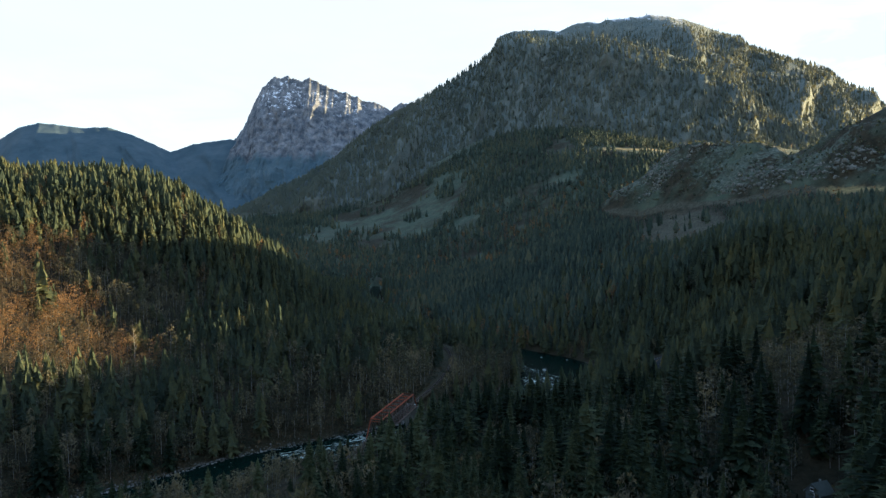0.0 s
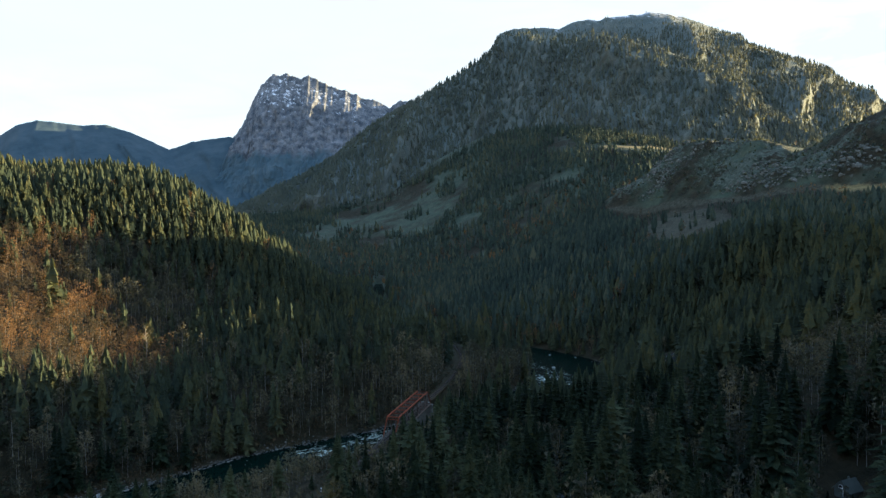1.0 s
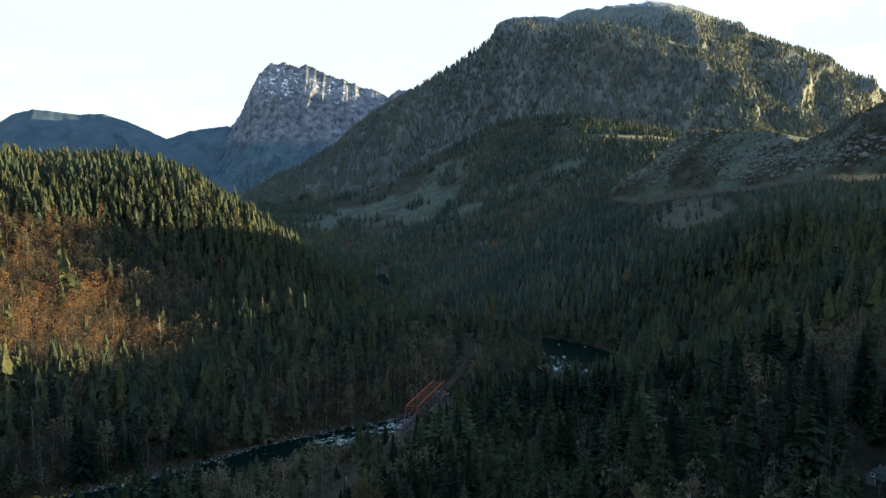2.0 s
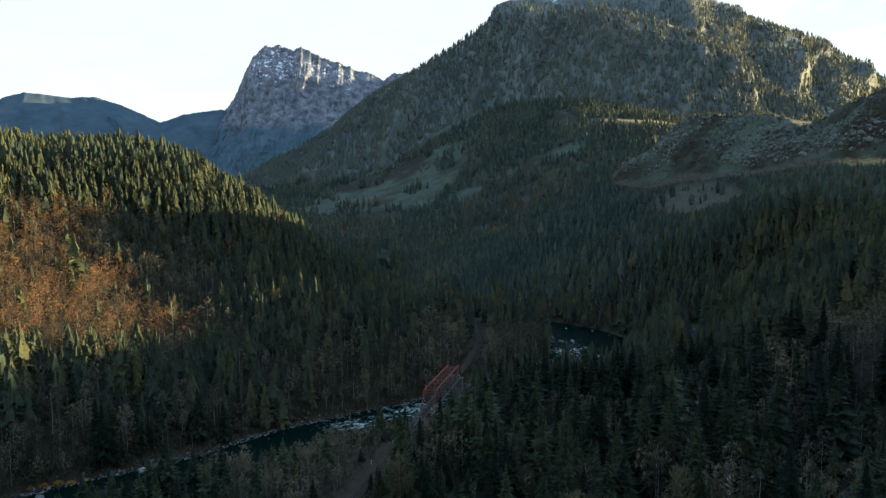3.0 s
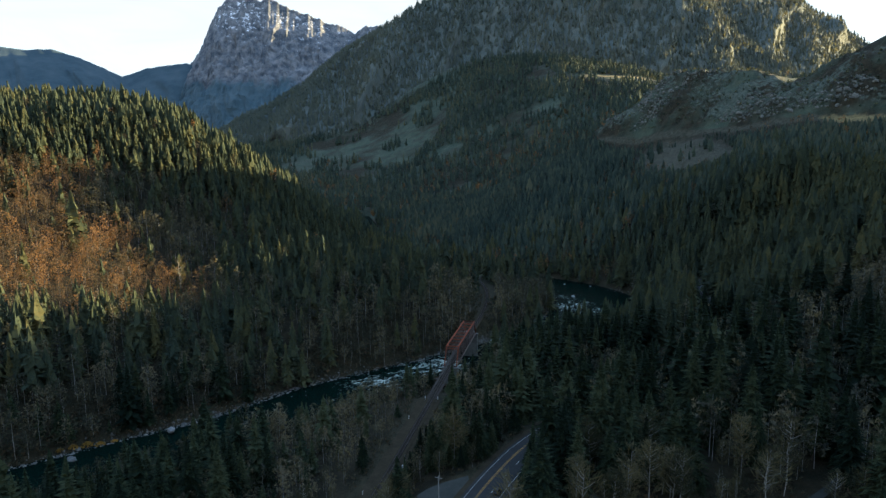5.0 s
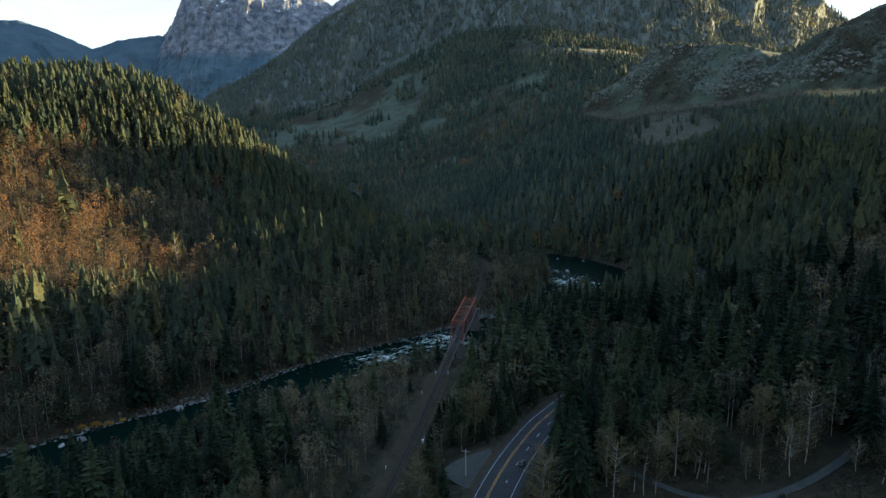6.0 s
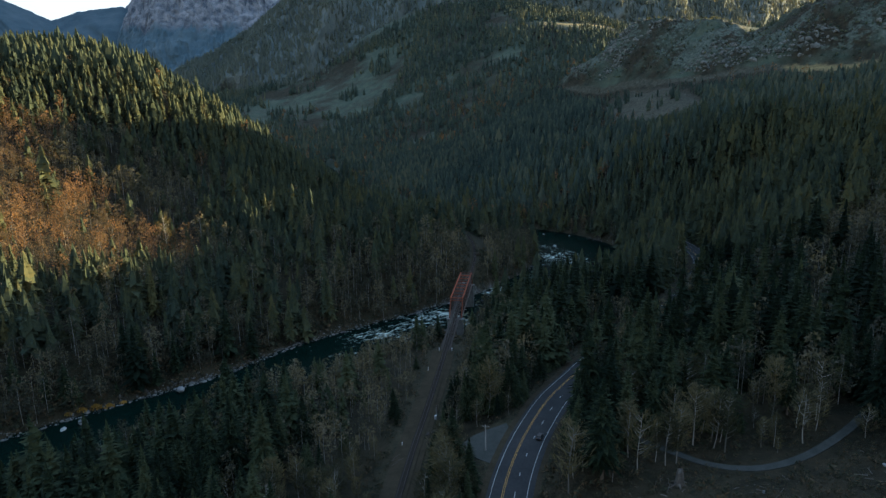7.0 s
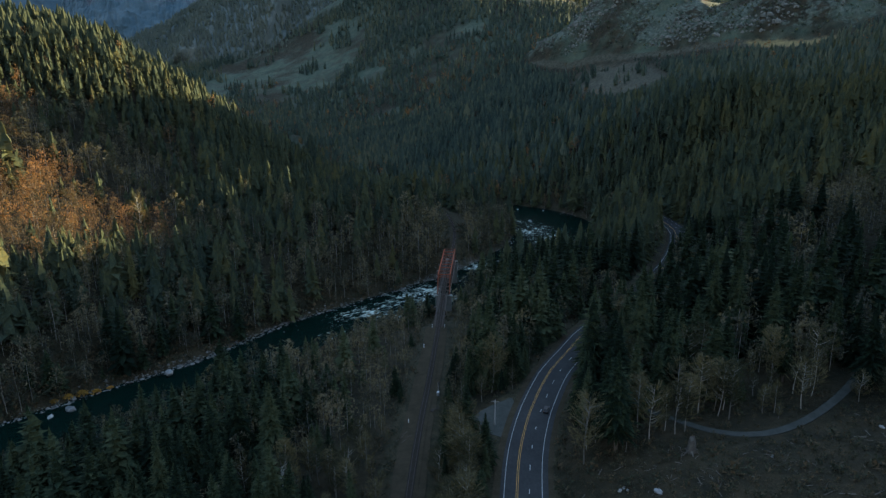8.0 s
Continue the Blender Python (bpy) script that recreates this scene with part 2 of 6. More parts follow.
M["trim"] = material("white_trim", (0.6, 0.6, 0.6), (0.8, 0.8, 0.8), 1.0, 0.7, spread="none")
M["dark"] = material("black_and_opening_shade", (0.01, 0.01, 0.011), (0.02, 0.02, 0.022), 1.0, 0.9, spread="none")
M["tyre"] = material("tyre_rubber", (0.012, 0.012, 0.013), (0.03, 0.03, 0.03), 2.0, 0.85, spread="none")
M["car_dark"] = material("dark_car_paint", (0.008, 0.009, 0.011), (0.016, 0.017, 0.02), 0.4, 0.4, spread="none", spec=0.2)
M["car_pale"] = material("pale_car_paint", (0.6, 0.6, 0.62), (0.72, 0.72, 0.74), 0.4, 0.25, spread="none", spec=0.6)
M["glass"] = material("car_glass", (0.01, 0.012, 0.014), (0.02, 0.022, 0.025), 0.4, 0.12, spread="none", spec=0.25)
M["galvanised"] = material("galvanised_steel", (0.2, 0.21, 0.215), (0.38, 0.385, 0.39), 0.8, 0.55, metal=0.4)
M["shrubs"] = material("undergrowth", (0.012, 0.016, 0.007), (0.058, 0.04, 0.018), 0.1, 0.9, mid=(0.028, 0.03, 0.014), spread="island", jitter=0.6)


def water_material():
    m = bpy.data.materials.new("river_water")
    m.use_nodes = True
    t = m.node_tree
    bsdf = t.nodes["Principled BSDF"]
    co = t.nodes.new("ShaderNodeTexCoord")
    uv = t.nodes.new("ShaderNodeAttribute")
    uv.attribute_name = "flow"
    stretch = node(t, "ShaderNodeMapping", Scale=(0.16, 0.42, 1.0))
    t.links.new(uv.outputs["Vector"], stretch.inputs[0])
    foam_noise = node(t, "ShaderNodeTexNoise", Scale=1.3, Detail=9.0, Roughness=0.68, Distortion=1.0)
    t.links.new(stretch.outputs[0], foam_noise.inputs["Vector"])
    white = t.nodes.new("ShaderNodeAttribute")
    white.attribute_name = "white"
    s = node(t, "ShaderNodeMath")
    s.operation = "ADD"
    t.links.new(foam_noise.outputs[0], s.inputs[0])
    t.links.new(white.outputs["Fac"], s.inputs[1])
    r = node(t, "ShaderNodeMapRange", From_Min=1.01, From_Max=1.2)
    t.links.new(s.outputs[0], r.inputs[0])
    mix = t.nodes.new("ShaderNodeMix")
    mix.data_type = "RGBA"
    mix.inputs[6].default_value, mix.inputs[7].default_value = (0.002, 0.006, 0.0045, 1), (0.46, 0.5, 0.43, 1)
    t.links.new(r.outputs[0], mix.inputs[0])
    t.links.new(mix.outputs[2], bsdf.inputs["Base Color"])
    rough = node(t, "ShaderNodeMapRange", To_Min=0.14, To_Max=0.85)
    t.links.new(r.outputs[0], rough.inputs[0])
    t.links.new(rough.outputs[0], bsdf.inputs["Roughness"])
    bsdf.inputs["IOR"].default_value = 1.15
    bsdf.inputs["Specular Tint"].default_value = (0.2, 0.28, 0.23, 1)
    bsdf.inputs["Specular IOR Level"].default_value = 0.06
    wave = node(t, "ShaderNodeTexNoise", Scale=2.2, Detail=6.0, Roughness=0.65)
    t.links.new(stretch.outputs[0], wave.inputs["Vector"])
    b = node(t, "ShaderNodeBump", Strength=1.0, Distance=0.22)
    t.links.new(wave.outputs[0], b.inputs["Height"])
    t.links.new(b.outputs[0], bsdf.inputs["Normal"])
    return m


M["water"] = water_material()


# ---------------------------------------------------------------- mesh helpers
def mesh_of(name, verts, faces, mats, index=None, smooth=False, **attributes):
    """A mesh from arrays: verts (n, 3), faces (m, 3 or 4), materials, material index and float attributes of the points."""
    verts, faces = np.asarray(verts, np.float32), np.asarray(faces, np.int32)
    me = bpy.data.meshes.new(name)
    me.vertices.add(len(verts))
    me.vertices.foreach_set("co", verts.ravel())
    k = faces.shape[1]
    me.loops.add(faces.size)
    me.loops.foreach_set("vertex_index", faces.ravel())
    me.polygons.add(len(faces))
    me.polygons.foreach_set("loop_start", np.arange(0, faces.size, k, dtype=np.int32))
    for m in mats:
        me.materials.append(m)
    if index is not None:
        me.polygons.foreach_set("material_index", np.asarray(index, np.int32))
    me.polygons.foreach_set("use_smooth", np.full(len(faces), smooth))
    for key, value in attributes.items():
        value = np.asarray(value, np.float32)
        if value.ndim == 2:
            me.attributes.new(key, "FLOAT_VECTOR", "POINT").data.foreach_set("vector", value.ravel())
        else:
            me.attributes.new(key, "FLOAT", "POINT").data.foreach_set("value", value.ravel())
    me.update(calc_edges=True)
    return me


def part(name, bm, mat, parent, label=""):
    """Links a bmesh as one mesh object under a thing or a part."""
    me = bpy.data.meshes.new(name)
    bm.normal_update()
    bm.to_mesh(me)
    bm.free()
    me.materials.append(mat)
    ob = new(name, me)
    ob.parent = parent
    if label:
        ob["label"] = label
    return ob


def box(bm, centre, size, turn=0.0, bevel=0.0, tilt=None):
    m = Matrix.Translation(centre) @ (tilt or Matrix.Rotation(turn, 4, "Z")) @ Matrix.Diagonal((*size, 1))
    made = bmesh.ops.create_cube(bm, size=1, matrix=m)
    if bevel:
        edges = list({e for v in made["verts"] for e in v.link_edges})
        bmesh.ops.bevel(bm, geom=edges, offset=bevel, segments=1, affect="EDGES")
    return bm


def beam(bm, a, b, width, depth):
    """A straight member from a to b."""
    a, b = Vector(a), Vector(b)
    way = b - a
    turn = way.to_track_quat("X", "Z").to_matrix().to_4x4()
    return box(bm, (a + b) / 2, (way.length, width, depth), tilt=turn)


def rod(bm, a, b, r0, r1, sides=8):
    a, b = Vector(a), Vector(b)
    way = b - a
    turn = way.to_track_quat("Z", "Y").to_matrix().to_4x4()
    bmesh.ops.create_cone(bm, cap_ends=True, segments=sides, radius1=r0, radius2=r1, depth=way.length, matrix=Matrix.Translation((a + b) / 2) @ turn)
    return bm


def thing(name, label, category, at, turn=0.0, group="", kind=""):
    e = new(name)
    e.matrix_world = Matrix.Translation(at) @ Matrix.Rotation(turn, 4, "Z")
    return tagged(e, label, category, group, kind)


def smooth_line(points, step):
    """A Catmull-Rom line through points (any number of columns), resampled at about step metres along x and y."""
    p = np.asarray(points, float)
    p = np.vstack([2 * p[0] - p[1], p, 2 * p[-1] - p[-2]])
    out = []
    for i in range(1, len(p) - 2):
        n = max(2, int(np.linalg.norm(p[i + 1, :2] - p[i, :2]) / step))
        u = np.linspace(0, 1, n, endpoint=False)[:, None]
        out.append(0.5 * (2 * p[i] + (p[i + 1] - p[i - 1]) * u + (2 * p[i - 1] - 5 * p[i] + 4 * p[i + 1] - p[i + 2]) * u**2 + (3 * p[i] - p[i - 1] - 3 * p[i + 1] + p[i + 2]) * u**3))
    return np.vstack([*out, p[-2:-1]])


def near_line(x, y, line):
    """For points x, y: the distance to a line, the other columns of the line there, and the way along it."""
    x, y = np.asarray(x, float), np.asarray(y, float)
    best = np.full(x.shape, 1e9)
    other = np.zeros(x.shape + (line.shape[1] - 2,))
    along = np.zeros(x.shape)
    total = 0.0
    for a, b in zip(line[:-1], line[1:]):
        d = b[:2] - a[:2]
        long = np.hypot(*d)
        u = np.clip(((x - a[0]) * d[0] + (y - a[1]) * d[1]) / long**2, 0, 1)
        far = np.hypot(x - a[0] - u * d[0], y - a[1] - u * d[1])
        closer = far < best
        best = np.where(closer, far, best)
        along = np.where(closer, total + u * long, along)
        other = np.where(closer[..., None], a[2:] + u[..., None] * (b[2:] - a[2:]), other)
        total += long
    return best, other, along


def step_up(x, a, b):
    u = np.clip((np.asarray(x, float) - a) / (b - a), 0, 1)
    return u * u * (3 - 2 * u)


def fbm(x, y, size, octaves=5, seed=0.0, gain=0.5, ridged=False):
    """Value noise of several octaves at that size in metres, about -1 to 1."""
    x, y = np.asarray(x, float) / size + 17.3 * seed, np.asarray(y, float) / size - 9.1 * seed
    total, amp, norm = np.zeros(np.broadcast(x, y).shape), 1.0, 0.0
    for o in range(octaves):
        i, j = np.floor(x), np.floor(y)
        u, v = x - i, y - j
        u, v = u * u * u * (u * (6 * u - 15) + 10), v * v * v * (v * (6 * v - 15) + 10)

        def rnd(a, b):
            k = np.sin(a * 127.1 + b * 311.7 + o * 74.7 + seed * 13.7) * 43758.5453
            return 2 * (k - np.floor(k)) - 1
        n = (rnd(i, j) * (1 - u) + rnd(i + 1, j) * u) * (1 - v) + (rnd(i, j + 1) * (1 - u) + rnd(i + 1, j + 1) * u) * v
        total = total + amp * ((1 - 2 * np.abs(n)) if ridged else n)
        norm += amp
        amp *= gain
        x, y = x * 2.03 + 3.1, y * 2.03 - 1.7
    return total / norm


# ---------------------------------------------------------------- plan: river, railway, road
# river: x, y, water level, half width
RIVER = smooth_line([(-420, 200, -3.5, 24), (-330, 243, -2.5, 22), (-251, 286, -1.6, 22), (-208, 312, -1, 23), (-163, 339, -0.3, 23), (-118, 380, 0.6, 22),
                     (-75, 405, 1.2, 22), (-38, 425, 1.8, 22), (0, 453, 2.3, 21), (32, 480, 2.8, 22), (78, 520, 3.3, 30), (112, 580, 3.8, 38),
                     (108, 635, 4.2, 35), (70, 700, 4.8, 22), (10, 790, 5.6, 14), (-50, 930, 6.6, 13), (-105, 1100, 7.6, 10), (-125, 1240, 8.3, 11), (-140, 1400, 9.5, 8)], 12)
RAIL_Z = 20.0
RAIL = smooth_line([(-150, 0), (-128, 60), (-108, 130), (-92, 192), (-82, 229), (-73, 260), (-63.5, 294), (-55.5, 323), (-39.5, 382), (-23, 439.5), (-7, 495), (4, 545), (9, 592), (6.5, 635), (0, 664), (-14, 700), (-45, 770)], 6)
ROAD = smooth_line([(-99, 60, 27.5), (-88, 97, 27.8), (-76, 134, 28.1), (-64.4, 167.5, 28.4), (-55.8, 190, 28.5), (-46, 210, 28.5), (-36.5, 226, 28.5), (-25, 243, 28.5), (-11.5, 258.5, 28.5), (8, 280, 28.5), (40, 308, 28.6), (72, 337, 28.8),
                    (108, 376, 29), (137, 415, 29.2), (155, 447, 29.4), (164, 480, 29.5), (168, 508, 29.5), (178, 530, 30), (198, 546, 31.5), (228, 554, 34), (262, 560, 38)], 5)
LANE = smooth_line([(-14, 197, 36.5), (-4, 183, 37), (2, 174.5, 37.5), (11, 169, 38), (22, 168, 38.5), (38, 172, 39.5), (60, 182, 42), (85, 198, 45), (110, 214, 47)], 3)

# the lie of the land: x, y, height
HILL = [(-426, 659, 172), (-433, 760, 197), (-380, 770, 196), (-315, 770, 180), (-250, 790, 140), (-273, 873, 112), (-200, 930, 58), (-150, 1000, 30), (-550, 640, 185), (-700, 700, 200),
        (-433, 900, 180), (-300, 1000, 95), (-600, 1000, 170), (-350, 540, 98), (-280, 600, 86), (-200, 600, 60), (-130, 650, 35), (-450, 450, 92), (-330, 430, 58)]
TERRACE = [(-85, 494, 36), (-160, 470, 34), (-234, 490, 40), (-240, 380, 26), (-300, 340, 25), (-130, 440, 24), (-50, 560, 30), (-400, 330, 40)]
SLOPE = [(-12, 163, 39), (-40, 150, 35), (22, 160, 40), (60, 200, 43), (133, 226, 48), (87, 242, 47), (44, 222, 40), (33, 265, 31), (137, 257, 62), (200, 250, 85), (260, 300, 98), (220, 400, 72), (205, 520, 45),
         (260, 600, 82), (330, 700, 122), (300, 500, 98), (400, 550, 122), (480, 590, 138), (250, 800, 92), (180, 720, 42), (150, 900, 52), (200, 1050, 92), (60, 130, 52), (0, 110, 45), (130, 140, 72)]
# bench cut by a forest road below the knob, and the knob's crest
BENCH = [(300, 1248, 158), (355, 1150, 160), (408, 1051, 164), (450, 973, 171), (491, 897, 177), (530, 823, 178), (560, 770, 180)]
KNOB = [(355, 1022, 139), (400, 945, 147), (438, 868, 152), (480, 790, 156), (276, 980, 108), (430, 1242, 260), (456, 1225, 283), (480, 1180, 281), (509, 1128, 269), (534, 1081, 261), (590, 1029, 251), (617, 1001, 272),
        (633, 972, 294), (650, 945, 304), (720, 900, 312), (560, 1200, 260), (640, 1130, 254), (700, 1050, 262), (500, 1350, 225), (500, 1500, 210), (250, 1300, 120), (850, 1050, 245), (950, 1300, 300)]
VALLEY = [(0, 1000, 14), (0, 1300, 20), (100, 1500, 60), (496, 2006, 366), (-154, 2371, 228), (150, 2497, 440), (-100, 1700, 55), (-350, 1700, 70), (-250, 2100, 120), (300, 1800, 220), (700, 1800, 300), (900, 2100, 330),
          (-500, 1400, 90), (-700, 2300, 150), (-500, 2600, 200), (700, 2600, 480)]
# Surrounding ground, plus unseen ridges on the right added to cast shadow.
AROUND_AND_CASTERS = [(0, -200, 70), (-300, 0, 22), (-500, 200, 14), (300, 0, 115), (600, 300, 228), (-300, -400, 60), (400, -500, 150), (-800, 300, 90), (900, 600, 200), (-800, -300, 100), (1100, 0, 220), (1200, 900, 210), (0, -600, 90),
          (-120, 100, 19), (-200, 150, 12), (-200, 230, 8), (-100, 290, 12), (-130, 320, 6), (-1000, 1400, 200), (1250, 1500, 190), (1250, 1950, 230), (1250, 2600, 260), (1150, 1200, 260), (920, 984, 384), (925, 950, 380), (705, 635, 214), (655, 712, 195), (908, 912, 340), (970, 989, 350), (918, 1094, 260), (824, 1033, 290), (948, 826, 200), (778, 907, 225)]


def control_points():
    pts = [*HILL, *TERRACE, *SLOPE, *BENCH, *KNOB, *VALLEY, *AROUND_AND_CASTERS]
    for (x, y, z, w), (x2, y2, *_) in zip(RIVER[:-1:4], RIVER[1::4]):
        d = np.array([x2 - x, y2 - y]) / np.hypot(x2 - x, y2 - y)
        for side in (-1, 1):
            pts.append((x - side * d[1] * (w + 9), y + side * d[0] * (w + 9), z + 3.5))
    pts += [(x, y, RAIL_Z - 0.8) for x, y in RAIL[::6] if not 335 < y < 470]
    pts += [(x, y, z - 0.2) for x, y, z in ROAD[::5]]
    pts += [(x, y, z) for x, y, z in LANE[::6]]
    return np.array(pts, float)


CONTROL = control_points()


def spline(c):
    """Thin-plate spline through the control points, slightly relaxed."""
    xy, n = c[:, :2] / 1000, len(c)
    r2 = ((xy[:, None] - xy[None]) ** 2).sum(-1)
    k = 0.5 * r2 * np.log(r2 + 1e-12) + np.eye(n) * 2e-4
    p = np.hstack([np.ones((n, 1)), xy])
    full = np.block([[k, p], [p.T, np.zeros((3, 3))]])
    return np.linalg.solve(full, np.r_[c[:, 2], 0, 0, 0])


WEIGHTS = spline(CONTROL)


def land(x, y):
    """Height of the ground without the fine relief."""
    x, y = np.clip(np.asarray(x, float), -1000, 1250), np.clip(np.asarray(y, float), -600, 2600)
    z = WEIGHTS[-3] + WEIGHTS[-2] * x / 1000 + WEIGHTS[-1] * y / 1000
    for (cx, cy, _), w in zip(CONTROL, WEIGHTS):
        r2 = ((x - cx) ** 2 + (y - cy) ** 2) / 1e6
        z = z + w * 0.5 * r2 * np.log(r2 + 1e-12)
    return z


def behind_bench(x, y):
    """Metres behind the forest road on the bench; minus: on the slope below it."""
    return (np.asarray(x, float) - 408) * 0.879 + (np.asarray(y, float) - 1051) * 0.477


def knob_side(x, y):
    return step_up(x, 290, 330) * step_up(y, 720, 790) * (1 - step_up(y, 1270, 1330))


def cliff(x, y):
    """Where the bare rock face of the knob is, 0 to 1."""
    s = behind_bench(x, y)
    return step_up(s, 8, 24) * (1 - step_up(s, 122, 150)) * knob_side(x, y)


def bench(x, y):
    """The forest road on the bench, 0 to 1."""
    return np.exp(-((behind_bench(x, y) / 9.0) ** 2)) * knob_side(x, y)


def cut_patch(x, y):
    """The felled slope below the bench, 0 to 1."""
    return np.exp(-(((np.asarray(x, float) - 350) / 62) ** 2 + ((np.asarray(y, float) - 955) / 135) ** 2) ** 2)


def height(x, y):
    x, y = np.asarray(x, float), np.asarray(y, float)
    z = land(x, y)
    far = step_up(np.hypot(x + 40, y - 250), 250, 900)
    z = z + fbm(x, y, 90, 5, 1.0) * (1.2 + 7 * far) + fbm(x, y, 300, 3, 4.0) * 9 * far
    rock = cliff(x, y)
    z = z + rock * (fbm(x, y * 0.55, 46, 5, 2.0, 0.6, True) * 13 + fbm(x, y * 0.7, 19, 3, 5.0, 0.6, True) * 8)
    d, other, _ = near_line(x, y, np.hstack([RAIL, np.full((len(RAIL), 1), RAIL_Z)]))
    keep = np.where((y > 328) & (y < 462), 0.0, 1.0)
    k = (1 - step_up(d, 7.5, 20)) * keep
    z = z * (1 - k) + (RAIL_Z - 0.9) * k
    d, other, _ = near_line(x, y, ROAD)
    k = 1 - step_up(d, 10, 22)
    z = z * (1 - k) + (other[..., 0] - 0.35) * k
    d, other, _ = near_line(x, y, LANE)
    k = 1 - step_up(d, 3.5, 9)
    z = z * (1 - k) + (other[..., 0] - 0.25) * k
    d, other, _ = near_line(x, y, RIVER)
    w = other[..., 1]
    k = 1 - step_up(d, w - 1.5, w + 11)
    bed = other[..., 0] - 2.2 + 3.2 * step_up(d, w - 4, w + 8)
    z = np.where(k > 0, z * (1 - k) + np.minimum(z, bed) * k, z)
    return z


def axis(bounds):
    out = []
    for a, b, s in bounds:
        out += list(np.arange(a, b, s))
    return np.array([*out, bounds[-1][1]])


def grid_faces(rows, cols):
    a = np.arange(rows * cols).reshape(rows, cols)
    return np.stack([a[:-1, :-1], a[:-1, 1:], a[1:, 1:], a[1:, :-1]], -1).reshape(-1, 4)


def build_ground():
    xs = axis([(-6000, -1200, 400), (-1200, -600, 40), (-600, -330, 9), (-330, 260, 5), (260, 860, 7), (860, 1300, 30), (1300, 6000, 400)])
    ys = axis([(-6000, -600, 450), (-600, 0, 50), (0, 130, 13), (130, 700, 5), (700, 1010, 7.5), (1010, 1280, 5.5), (1280, 2000, 15), (2000, 2700, 25), (2700, 6000, 400)])
    x, y = np.meshgrid(xs, ys)
    z = height(x, y)
    d_road, _, _ = near_line(x, y, ROAD)
    d_rail, _, _ = near_line(x, y, RAIL)
    d_river, other, _ = near_line(x, y, RIVER)
    grass = np.maximum(1 - step_up(d_road, 8, 20), (1 - step_up(d_rail, 9, 16)) * 0.8)
    clearing = step_up(x, -62, -48) * (1 - step_up(x, 75, 100)) * step_up(y, 60, 90) * (1 - step_up(y, 168, 180))
    grass = np.maximum(grass * 0.8, clearing * (0.3 + 0.4 * fbm(x, y, 25, 3, 5.0)))
    patch = cut_patch(x, y)
    logged = np.exp(-(((x + 200) / 300) ** 2 + ((y - 2150) / 300) ** 2) ** 2)
    far_green = np.maximum(step_up(y, 1150, 1400) * (0.5 + 0.3 * fbm(x, y, 120, 3, 6.0)), knob_side(x, y) * step_up(behind_bench(x, y), -6, 5) * (0.46 + 0.45 * fbm(x, y, 40, 3, 6.0)))
    cut = np.maximum.reduce([patch, logged * 0.3, cliff(x, y) * 0.1, bench(x, y) * 0.9])
    # dry grass strips, with the sun's gold on them painted into the colour
    dry_sunlit = np.maximum(step_up(x, 495, 520) * bench(x, y) * 0.9, step_up(x, 470, 520) * (1 - step_up(x, 690, 760)) * np.exp(-((y - 2030) / 26) ** 2))
    rock = cliff(x, y) * (0.47 + 0.28 * fbm(x, y, 50, 4, 6.0))
    stones = (1 - step_up(np.abs(d_river - other[..., 1] - 1), 1, 7)) * (0.45 + 0.5 * fbm(x, y, 30, 3, 2.0)) * (1 - step_up(y, 640, 720))
    me = mesh_of("ground", np.stack([x, y, z], -1).reshape(-1, 3), grid_faces(*x.shape), [M["ground"]], smooth=True,
                 meadow=far_green.ravel(), grass=grass.ravel(), cut=cut.ravel(), dry_sunlit=dry_sunlit.ravel(), rock=rock.ravel(), stones=stones.ravel())
    return tagged(new("ground", me), "forest floor, grass verges and rocky slopes of a river valley", "ground", kind="structure")


build_ground()


